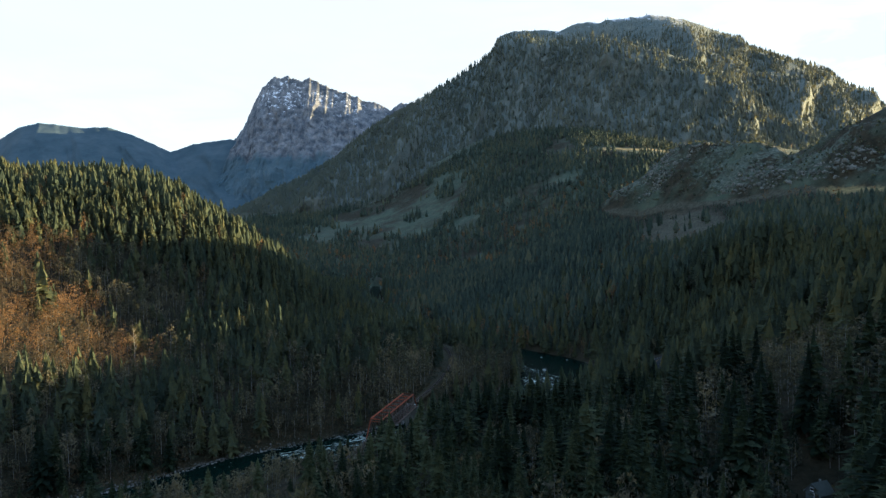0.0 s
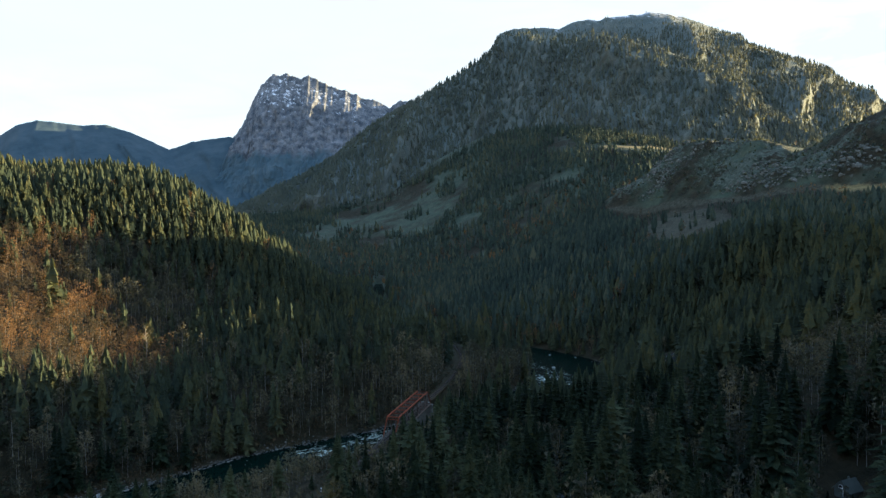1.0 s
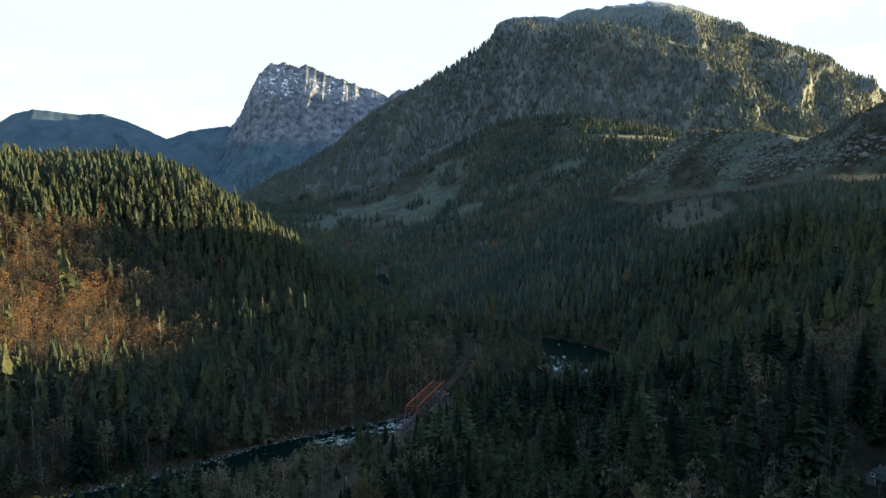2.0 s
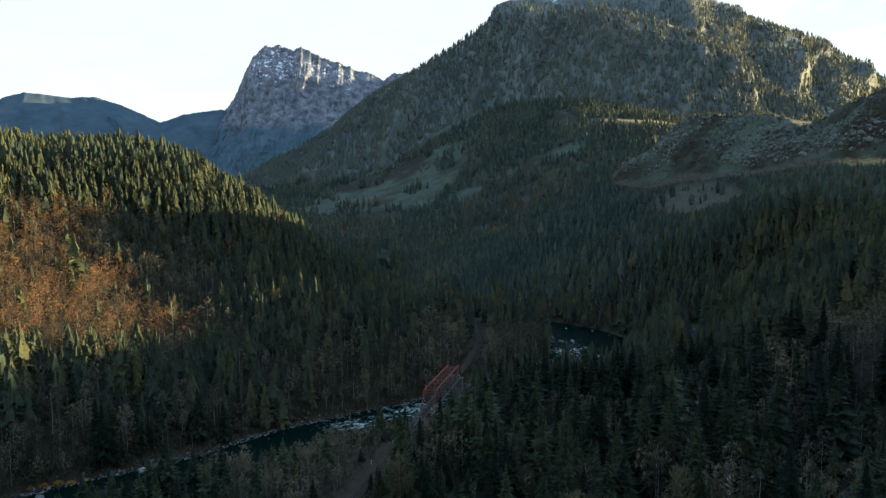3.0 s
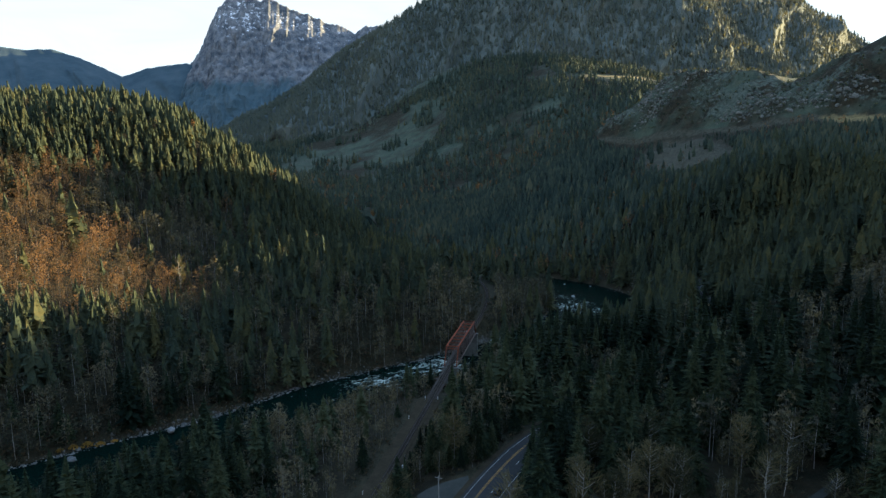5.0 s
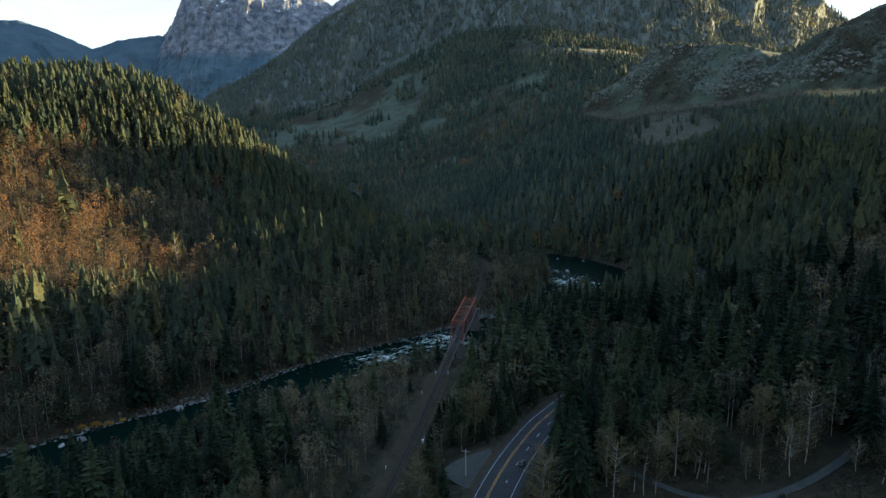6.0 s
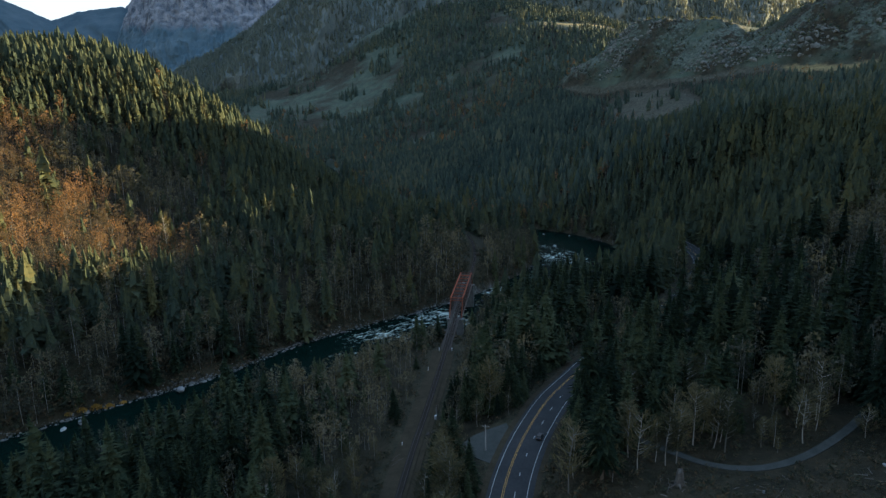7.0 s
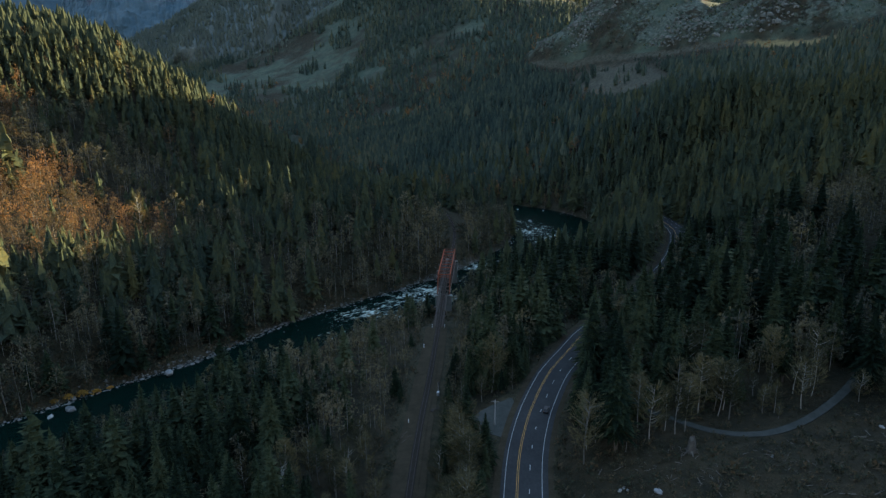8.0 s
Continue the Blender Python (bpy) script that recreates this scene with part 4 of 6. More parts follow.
def twig_cloud(g, count, centre, wide, high, length, width):
    """Fine bare twigs that fill an upright crown and fan upwards and out."""
    out_v, out_f = [], []
    tufts = [(g.uniform(0, 6.28), g.uniform(0.2, 1.0) ** 0.6, g.uniform(-1, 1)) for k in range(9)]
    for k in range(count):
        t, r, h = tufts[int(g.integers(9))]
        t, r, h = t + g.normal(0, 0.35), min(1.05, abs(r + g.normal(0, 0.22))), max(-1, min(1, h + g.normal(0, 0.35)))
        fit = math.sqrt(max(0.05, 1 - 0.8 * h * h))
        base = np.array([wide * r * fit * math.cos(t), wide * r * fit * math.sin(t), centre + high * h])
        way = np.array([0.75 * math.cos(t), 0.75 * math.sin(t), g.uniform(0.3, 1.3)]) + g.normal(0, 0.25, 3)
        way /= np.linalg.norm(way)
        ll = length * g.uniform(0.5, 1.4)
        side = np.cross(way, g.normal(0, 1, 3))
        side *= width * g.uniform(0.6, 1.4) / (np.linalg.norm(side) + 1e-9)
        n = len(out_v)
        out_v += [base - way * ll * 0.5, base + side, base + way * ll * 0.5]
        out_f.append((n, n + 1, n + 2))
    return np.array(out_v), np.array(out_f)


def tufted_crown(g, twigs, tufts, centre, wide, high, size=0.05):
    """A domed crown of many small ragged tufts with fine twigs standing out of it."""
    out_v, out_f = [], []
    heads = [(g.uniform(0, 6.28), g.uniform(0.25, 0.95), g.uniform(-0.8, 0.9)) for k in range(11)]
    for k in range(tufts):
        t, r, h = heads[k % 11]
        t, r, h = t + g.normal(0, 0.3), abs(r + g.normal(0, 0.16)), max(-1, min(1.05, h + g.normal(0, 0.2)))
        fit = math.sqrt(max(0.06, 1 - 0.85 * h * h)) * (1.0 if h > -0.2 else 0.8)
        c = np.array([wide * r * fit * math.cos(t), wide * r * fit * math.sin(t), centre + high * h])
        p, q = g.normal(0, 1, 3) + (0, 0, 0.5), g.normal(0, 1, 3)
        p *= size * g.uniform(0.6, 1.35) / np.linalg.norm(p)
        q *= size * g.uniform(0.6, 1.2) / np.linalg.norm(q)
        n = len(out_v)
        out_v += [c - (p + q) / 3, c + p, c + q]
        out_f.append((n, n + 1, n + 2))
    return joined([(np.array(out_v), np.array(out_f)), twig_cloud(g, twigs, centre, wide, high, 0.12, 0.009)])


def bare_limbs(g, limbs, sides, spread, low=0.3, stem=True):
    """Trunk and limbs of a leafless tree one unit high; also the places where twigs start."""
    lean = g.uniform(-0.04, 0.04, 2)
    trunk_at = lambda u: np.array([lean[0] * u + 0.015 * math.sin(5 * u), lean[1] * u, u * 0.93])
    trunk = tube([trunk_at(u) for u in np.linspace(0, 1, 6)], np.interp(np.linspace(0, 1, 6), [0, 1], [0.009, 0.0015]), 6)
    parts, starts = [], []
    for k in range(limbs):
        u = low + (0.92 - low) * (k + g.random()) / limbs
        p = trunk_at(u)
        t = g.uniform(0, 6.28)
        r = spread * g.uniform(0.55, 1.1) * (1 - 0.6 * max(0, u - low) / (1 - low)) * (0.6 + 0.4 * min(1, (u - low) / 0.2))
        rise = g.uniform(0.45, 1.0) * r + 0.03
        pts = [p + np.array([r * q * math.cos(t), r * q * math.sin(t), rise * q**1.25]) for q in (0, 0.35, 0.7, 1.0)]
        parts.append(tube(pts, (0.005, 0.0036, 0.0022, 0.0008), sides))
        for q in np.linspace(0.3, 1, 5):
            i = min(2, int(q * 3))
            starts.append((pts[i] + (pts[i + 1] - pts[i]) * (q * 3 - i), t, r))
    return trunk, joined(parts), starts


def slivers(g, starts, count, length, width, up=0.8):
    """Fine twigs as thin blades that fan out from the limbs."""
    out_v, out_f = [], []
    for k in range(count):
        p, t, r = starts[int(g.integers(len(starts)))]
        t2 = t + g.normal(0, 0.9)
        way = np.array([math.cos(t2), math.sin(t2), up * g.uniform(0.2, 1.6)])
        way /= np.linalg.norm(way)
        ll = length * g.uniform(0.5, 1.3)
        side = np.cross(way, g.normal(0, 1, 3))
        side *= width * g.uniform(0.6, 1.3) / (np.linalg.norm(side) + 1e-9)
        base = p + g.normal(0, 0.012, 3)
        n = len(out_v)
        out_v += [base, base + way * ll * 0.55 + side, base + way * ll]
        out_f.append((n, n + 1, n + 2))
    return np.array(out_v), np.array(out_f)


def clumps(g, starts, count, size):
    """Small leaves in loose tufts round the twig starts."""
    out_v, out_f = [], []
    for k in range(count):
        p, t, r = starts[int(g.integers(len(starts)))]
        c = p + g.normal(0, 0.032, 3)
        a, b = g.normal(0, 1, 3), g.normal(0, 1, 3)
        a *= size * g.uniform(0.6, 1.3) / np.linalg.norm(a)
        b *= size * g.uniform(0.6, 1.3) / np.linalg.norm(b)
        n = len(out_v)
        out_v += [c, c + a, c + b]
        out_f.append((n, n + 1, n + 2))
    return np.array(out_v), np.array(out_f)


TRUNK_LINE = ([(0, 0, -0.03), (0.002, 0.001, 0.3), (-0.002, 0.002, 0.65), (0, 0, 0.96)], (0.014, 0.011, 0.006, 0.001))


def conifer_model(k):
    g = np.random.default_rng(100 + k)
    spread = (0.17, 0.195, 0.15, 0.18, 0.21, 0.16)[k % 6]
    v, f = bough_crown(32, 9, spread * 1.1, g, (0.06, 0.1, 0.16, 0.08, 0.05, 0.2)[k % 6], 10)
    e = new("conifer_tree")
    crown = new("crown", mesh_of("conifer_crown", v, f, [M["needles"]]))
    trunk = new("trunk", mesh_of("conifer_trunk", *tube(*TRUNK_LINE, 7), [M["bark"]]))
    crown.parent = trunk.parent = e
    return tagged(e, "tall dark green conifer with drooping boughs", "tree", "conifers of the valley floor")


def bare_model(k, leaf, label, leaves):
    g = np.random.default_rng(200 + k)
    trunk_v, limb_v, starts = bare_limbs(g, 16, 3, (0.2, 0.24, 0.17, 0.22, 0.26, 0.19)[k % 6], (0.35, 0.3, 0.45, 0.25, 0.3, 0.4)[k % 6])
    e = new("deciduous_tree")
    parts = [new("trunk", mesh_of("alder_trunk", *trunk_v, [M["pale_bark"]])), new("branchwork", mesh_of("alder_branchwork", *limb_v, [M["pale_bark"]])),
             new("crown", mesh_of("alder_crown", *joined([slivers(g, starts, 520, 0.085, 0.0046), tufted_crown(g, 240, (320, 90, 200)[k % 3], 0.63, (0.2, 0.24, 0.17, 0.22, 0.25, 0.19)[k % 6], 0.33, 0.019)]), [M["twigs"]]))]
    if leaves:
        parts.append(new("foliage", mesh_of("alder_foliage", *clumps(g, starts, leaves, 0.016), [leaf])))
    for p in parts:
        p.parent = e
    return tagged(e, label, "tree", "broadleaf trees of the valley floor")


# densities and kinds over the plan
def right_of_road(x, y):
    """True on the uphill side of the road."""
    return x > np.interp(y, ROAD[:60:3, 1], ROAD[:60:3, 0])


def open_ground(x, y):
    """True where trees may stand."""
    d_road, _, _ = near_line(x, y, ROAD)
    d_rail, _, _ = near_line(x, y, RAIL)
    d_lane, _, _ = near_line(x, y, LANE)
    d_river, other, _ = near_line(x, y, RIVER)
    keep = (d_road > np.where(right_of_road(x, y), np.where(y < 240, 16.0, 11.8), np.where(y > 330, 7.6, 9.5))) & (d_rail > np.where(y < 330, 8.8, 8.0)) & (d_lane > np.where(x > 50, 3.2, 5)) & (d_river > other[..., 1] + np.where(x > 60, 2.5, 3.5))
    keep &= ~((x > -58) & (x < 85) & (y > 60) & (y < 172 - 0.75 * np.maximum(0, x - 38)))  # clearing
    keep &= ~((x > -72) & (x < -44) & (y > 196) & (y < 232))  # pull-out
    keep &= ~((np.hypot(x - 131, y - 222) < 12) | (np.hypot(x - 34, y - 240) < 6.5))  # gardens of the houses
    keep &= ~((cut_patch(x, y) > 0.4) & (fbm(x, y, 14, 2, 8.0) < 0.5))
    keep &= ~((cliff(x, y) > 0.25) & (fbm(x, y, 30, 3, 3.0) < 0.15))
    keep &= ~(bench(x, y) > 0.08)
    keep &= ~((behind_bench(x, y) > 115) & (knob_side(x, y) > 0.3) & (fbm(x, y, 25, 2, 15.0) < 0.42))
    keep &= ~((np.abs(y - 2030) < 34) & (x > 455) & (x < 770))
    logged = np.exp(-(((x + 200) / 300) ** 2 + ((y - 2150) / 300) ** 2) ** 2)
    keep &= ~((logged > 0.4) & (fbm(x, y, 60, 3, 8.0) < 0.25))
    return keep


def broadleaf_share(x, y):
    """Share of leafless broadleaf trees."""
    d_river, other, _ = near_line(x, y, RIVER)
    d_rail, _, _ = near_line(x, y, RAIL)
    share = 0.14 + 0.4 * fbm(x, y, 110, 3, 12.0)
    share += 0.55 * np.exp(-((d_river - other[..., 1] - 12) / 26) ** 2)
    share += 0.2 * np.exp(-((d_river - other[..., 1] - 30) / 34) ** 2) * (y > 330) * (x < -20)  # leafless wood above the far bank
    share += 0.27 * (x > -60) * (y < 345) + 0.3 * (x < -60) * (y < 330)
    share += 0.95 * np.exp(-(((x - 20) / 55) ** 2 + ((y - 525) / 75) ** 2))  # grove between the track and the bend
    share += 0.9 * np.exp(-(((x + 345) / 125) ** 2 + ((y - 478) / 70) ** 2))  # sunlit slope
    share += 0.4 * np.exp(-((d_rail - 14) / 8) ** 2) * (y < 340)
    share += 0.5 * np.exp(-(((x - 5) / 45) ** 2 + ((y - 182) / 14) ** 2)) + 0.5 * np.exp(-(((x - 165) / 60) ** 2 + ((y - 300) / 50) ** 2))
    share += 0.5 * np.exp(-(((x + 300) / 110) ** 2 + ((y - 585) / 55) ** 2))  # mixed wood above it
    share += 0.55 * np.exp(-(((x - 55) / 34) ** 2 + ((y - 318) / 30) ** 2))
    share += 0.42 * np.exp(-(((x - np.interp(y, RAIL[:, 1], RAIL[:, 0]) + 30) / 24) ** 2)) * (1 - step_up(y, 325, 345))
    share -= 0.9 * step_up(y - 0.3 * x, 690, 800) * (x < -120)  # conifers on the hill
    share -= 0.35 * (1 - step_up(x, -150, -115)) * (1 - step_up(y, 290, 320))  # dark conifers on the near bank
    share -= 0.5 * np.exp(-(((x - 60) / 60) ** 2 + ((y - 400) / 60) ** 2))
    return share


def scatter(x0, x1, y0, y1, step, g):
    xs, ys = np.arange(x0, x1, step), np.arange(y0, y1, step)
    x, y = np.meshgrid(xs, ys)
    x, y = x.ravel() + g.uniform(-0.48, 0.48, x.size) * step, y.ravel() + g.uniform(-0.48, 0.48, y.size) * step
    return x, y


def seen_wedge(x, y, spare=0.0):
    """The part of the plan that lies before the flight."""
    a = np.degrees(np.arctan2(x + 60, y + 60))
    return (a > -46 - spare) & (a < 48 + spare) & ~((x < -240) & (y > 840 + 0.2 * (x + 240)) & (y < 1250))


def plant(template, x, y, z, high, turn, wide, tint):
    """Copies of a template as arrays: verts, faces, tint of each vert."""
    v, f = template
    c, s = np.cos(turn)[:, None], np.sin(turn)[:, None]
    h, w = high[:, None], (high * wide)[:, None]
    vx = (v[None, :, 0] * c - v[None, :, 1] * s) * w + x[:, None]
    vy = (v[None, :, 0] * s + v[None, :, 1] * c) * w + y[:, None]
    vz = v[None, :, 2] * h + z[:, None]
    verts = np.stack([vx, vy, vz], -1).reshape(-1, 3)
    faces = (f[None] + (np.arange(len(x)) * len(v))[:, None, None]).reshape(-1, 3)
    return verts, faces, np.repeat(tint, len(v))


def forest(name, label, templates, x, y, z, high, tint, mats, category="forest", girth=(0.75, 1.12)):
    """Many trees in one mesh. templates: list of (crown, wood), planted in turn."""
    g = np.random.default_rng(len(x))
    which = g.integers(0, len(templates), len(x))
    turn, wide = g.uniform(0, 6.28, len(x)), g.uniform(*girth, len(x))
    vs, fs, ts, ms, n = [], [], [], [], 0
    for k, pair in enumerate(templates):
        p = which == k
        if not p.any():
            continue
        for slot, template in enumerate(pair):
            if template is None:
                continue
            v, f, t = plant(template, x[p], y[p], z[p], high[p], turn[p], wide[p], tint[p])
            vs.append(v)
            fs.append(f + n)
            ts.append(t)
            ms.append(np.full(len(f), slot))
            n += len(v)
    ob = new(name, mesh_of(name, np.vstack(vs), np.vstack(fs), mats, np.concatenate(ms), tint=np.concatenate(ts)))
    return tagged(ob, label, category, kind="stuff")


def mid_templates():
    con, bare = [], []
    for k in range(6):
        g = np.random.default_rng(300 + k)
        con.append((bough_crown(17, 6, (0.215, 0.24, 0.19, 0.225, 0.25, 0.2)[k], g, (0.06, 0.08, 0.12, 0.05, 0.08, 0.14)[k], 7, False), tube([(0, 0, -0.05), (0, 0, 0.4)], (0.012, 0.006), 3)))
        wide = (0.25, 0.29, 0.22, 0.27, 0.31, 0.24)[k]
        bare.append((joined([tufted_crown(g, 46, 124, 0.6, wide, 0.36, 0.05)]), tube([(0, 0, -0.04), (0.012, 0, 0.4), (0, 0.01, 0.85)], (0.008, 0.006, 0.002), 3)))
    return con, bare


def far_templates():
    con, bare = [], []
    for k in range(6):
        g = np.random.default_rng(400 + k)
        con.append((conifer_crown(7, 6, (0.2, 0.225, 0.18, 0.21, 0.235, 0.19)[k], g, 0.06, 0.3, 2.2), None))
        bare.append((tufted_crown(g, 18, 44, 0.6, 0.25, 0.34, 0.07), tube([(0, 0, -0.04), (0, 0, 0.7)], (0.011, 0.003), 3)))
    return con, bare


NEAR_TREES = 300


def build_trees():
    g = np.random.default_rng(5)
    # valley floor and nearest slopes
    x, y = scatter(-330, 330, 90, 640, 6.9, g)
    ok = open_ground(x, y) & seen_wedge(x, y, 2)
    belt = smooth_line(ROAD[(ROAD[:, 1] > 262) & (ROAD[:, 1] < 400)], 3.0)  # close belt on the uphill side of the road
    side, off = sides_of(belt), g.uniform(12.5, 22, len(belt))
    by = g.uniform(120, 335, 330)  # young growth between the track and the road
    rail_x, road_x = np.interp(by, RAIL[:, 1], RAIL[:, 0]) + 8.8, np.interp(by, ROAD[:60, 1], ROAD[:60, 0]) - 10.5
    bx = rail_x + g.random(330) * (road_x - rail_x)
    fits = (road_x > rail_x + 2) & open_ground(bx, by)
    x = np.r_[x[ok], bx[fits], belt[:, 0] + side[:, 0] * off]
    y = np.r_[y[ok], by[fits], belt[:, 1] + side[:, 1] * off]
    z = height(x, y)
    broad = g.random(len(x)) < np.clip(broadleaf_share(x, y), 0.04, 0.93) + 0.2 * (np.arange(len(x)) >= ok.sum())
    crowd = fbm(x, y, 45, 3, 21.0)
    con_h = np.clip(g.normal(26, 6.5, len(x)) + 8 * crowd + 5 * step_up(x, -40, 40) - 7 * step_up(-x, 190, 260) * step_up(y, 380, 420), 8, 42)
    low = np.exp(-(((x + 200) / 80) ** 2 + ((y - 480) / 45) ** 2))
    con_h *= 1 - 0.45 * low
    bro_h = np.clip(g.normal(18, 4, len(x)) + 4 * crowd, 8, 28)
    # small trees close to the tracks and the road
    d_road, _, _ = near_line(x, y, ROAD)
    d_rail, _, _ = near_line(x, y, RAIL)
    small = 1 - step_up(np.minimum(np.where(right_of_road(x, y), 99, d_road), np.where(y < 335, d_rail, 99)), 8, 22)
    con_h *= 1 - 0.55 * small
    bro_h *= 1 - 0.45 * small
    d_river, other, _ = near_line(x, y, RIVER)
    bank = (y < np.interp(x, RIVER[:34, 0], RIVER[:34, 1])) & (x < -20)  # the near bank, with lower growth
    ease = np.where(bank, (0.05 + 0.53 * step_up(x, -140, -112) + 0.36 * (1 - step_up(x, -176, -158))) * (1 - step_up(d_river, 38, 80)), 0.0)
    ease = np.maximum(ease, 0.5 * np.exp(-((d_rail - 10) / 14) ** 2) * (y > 285) * (y < 400))
    ease = np.maximum(ease, 0.42 * np.exp(-(((x - 75) / 45) ** 2 + ((y - 468) / 32) ** 2)))  # younger trees before the bend
    ease = np.maximum(ease, 0.12 * (1 - step_up(d_road, 14, 28)) * (y > 420) * (y < 500) * (x > 125))
    for hx, hy, fx, fy, r in ((131, 222, 84, 144, 9.5), (34, 240, 24, 170, 4.5)):  # young trees before the houses
        along = np.clip(((x - hx) * (fx - hx) + (y - hy) * (fy - hy)) / ((fx - hx) ** 2 + (fy - hy) ** 2), 0, 1)
        ease = np.maximum(ease, 0.68 * (np.hypot(x - hx - along * (fx - hx), y - hy - along * (fy - hy)) < r))
    ease = np.maximum(ease, 0.35 * np.exp(-(((x - np.interp(y, RAIL[:, 1], RAIL[:, 0]) + 30) / 24) ** 2)) * (y < 340))
    con_h *= 1 - ease
    bro_h *= 1 - 0.8 * ease
    tint = np.clip(0.5 + 0.35 * fbm(x, y, 80, 3, 31.0) + g.normal(0, 0.22, len(x)), 0, 1)
    reach = np.hypot(x + 50, y - 110)
    conifers, bares = [conifer_model(k) for k in range(6)], []
    for k in range(6):
        bares.append(bare_model(k, M["leaves"], "leafless grey-barked broadleaf tree with fine twigs" if k % 3 else "broadleaf tree with the last yellowing leaves", (420, 0, 160)[k % 3]))
    rust = bare_model(9, M["rust_leaves"], "small broadleaf tree with rust-brown leaves", 420)
    used = np.zeros(len(x), bool)
    for kind, models, tall in ((~broad, conifers, con_h), (broad, bares, bro_h)):
        order = np.where(kind)[0]
        order = order[np.argsort(reach[order])][:NEAR_TREES - 1]
        used[order] = True
        for n, i in enumerate(order):
            m = models[int(g.integers(6))]
            s, w = tall[i], tall[i] * g.uniform(0.95, 1.35)
            copy_thing(m, Matrix.LocRotScale((x[i], y[i], z[i] - 0.3), Euler((g.normal(0, 0.02), g.normal(0, 0.02), g.uniform(0, 6.28))), (w, w, s)))
    for m in (*conifers, *bares):
        for o in (*m.children, m):
            bpy.data.objects.remove(o)
    rust.matrix_world = Matrix.LocRotScale((-28.5, 171.5, height(-28.5, 171.5) - 0.2), None, (13.5, 13.5, 13))
    con, bare = mid_templates()
    rest = ~used
    close = np.hypot(x + 60, y) < 395
    fine = [(bough_crown(19, 8, s * 1.08, np.random.default_rng(350 + k), (0.06, 0.1, 0.16, 0.08, 0.1)[k], 8, False), tube([(0, 0, -0.05), (0, 0, 0.5)], (0.013, 0.006), 5)) for k, s in enumerate((0.175, 0.2, 0.155, 0.185, 0.21))]
    p = rest & ~broad & close
    forest("conifer_forest", "dense dark conifers beside the road and tracks", fine, x[p], y[p], z[p] - 0.3, con_h[p], tint[p], [M["needles_valley"], M["bark"]], girth=(0.98, 1.42))
    p = rest & ~broad & ~close
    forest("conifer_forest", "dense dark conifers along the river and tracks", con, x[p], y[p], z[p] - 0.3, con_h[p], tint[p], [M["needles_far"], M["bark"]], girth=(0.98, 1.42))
    # where the sun falls on the slope, trees take the orange-painted twigs
    warm = np.exp(-(((x + 345) / 125) ** 2 + ((y - 478) / 70) ** 2)) > 0.3
    p = rest & broad & ~warm
    forest("broadleaf_forest", "leafless grey-brown broadleaf trees along the river", bare, x[p], y[p], z[p] - 0.3, bro_h[p], tint[p], [M["twigs_near"], M["grey_bark"]])
    brush = [(tufted_crown(np.random.default_rng(580 + k), 60, 150, 0.52, 0.33 + 0.03 * k, 0.42, 0.046), tube([(0, 0, -0.04), (0.01, 0, 0.6)], (0.008, 0.003), 3)) for k in range(4)]
    p = rest & broad & warm
    forest("broadleaf_forest", "autumn-brown broadleaf trees on the sunlit slope, sun's orange painted in", brush, x[p], y[p], z[p] - 0.3, bro_h[p] * 0.82, tint[p], [M["twigs_sun_warm"], M["grey_bark"]])

    # hill, slopes and knob further off
    x, y = scatter(-700, 960, 330, 1280, 7.0, g)
    ok = open_ground(x, y) & seen_wedge(x, y) & ((x < -330) | (x > 330) | (y > 640))
    x, y = x[ok], y[ok]
    z = height(x, y)
    share = np.clip(broadleaf_share(x, y) * np.where((x > -140) & (y > 600), 0.4, 1.0), 0.03, 0.95)
    broad = g.random(len(x)) < share
    tint = np.clip(0.5 + 0.35 * fbm(x, y, 120, 3, 31.0) + g.normal(0, 0.2, len(x)), 0, 1)
    con_h = np.clip(g.normal(22, 4, len(x)) + 5 * fbm(x, y, 60, 3, 22.0), 10, 36) * (1 - 0.8 * cliff(x, y)) * (1 - 0.72 * knob_side(x, y) * step_up(behind_bench(x, y), -85, -30)) * (1 - 0.6 * np.exp(-(((x - 308) / 62) ** 2 + ((y - 845) / 75) ** 2)))
    bro_h = np.clip(g.normal(16, 4, len(x)), 6, 24) * (1 - 0.6 * cliff(x, y))
    close = np.hypot(x + 60, y) < 760
    fcon, fbare = far_templates()
    for sel, tem_c, tem_b, where in ((close, con, brush, "hillside"), (~close, fcon, fbare, "far slopes")):
        hazed_stand = g.random(len(x)) < step_up(np.hypot(x + 60, y), 560, 1000) * step_up(x + 0.1 * y, -60, 90)  # more haze-lightened needles with distance
        for p, mat in ((sel & ~broad & ~hazed_stand, M["needles_far"]), (sel & ~broad & hazed_stand, M["needles_hazed"])):
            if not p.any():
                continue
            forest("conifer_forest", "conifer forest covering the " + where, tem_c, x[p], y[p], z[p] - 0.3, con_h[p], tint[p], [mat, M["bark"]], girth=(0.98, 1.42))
        p = sel & broad
        forest("broadleaf_forest", "autumn broadleaf wood on the " + where, tem_b, x[p], y[p], z[p] - 0.3, bro_h[p], tint[p], [M["twigs_sun_warm"], M["grey_bark"]])

    # low scrub between the ledges of the knob
    sx, sy = scatter(330, 700, 780, 1300, 6.8, g)
    ok = (cliff(sx, sy) > 0.3) & (fbm(sx, sy, 30, 3, 19.0) > -0.25)
    sx, sy = sx[ok], sy[ok]
    low_scrub = [(tufted_crown(np.random.default_rng(560 + k), 4, 14, 0.5, 0.75, 0.4, 0.5), None) for k in range(3)]
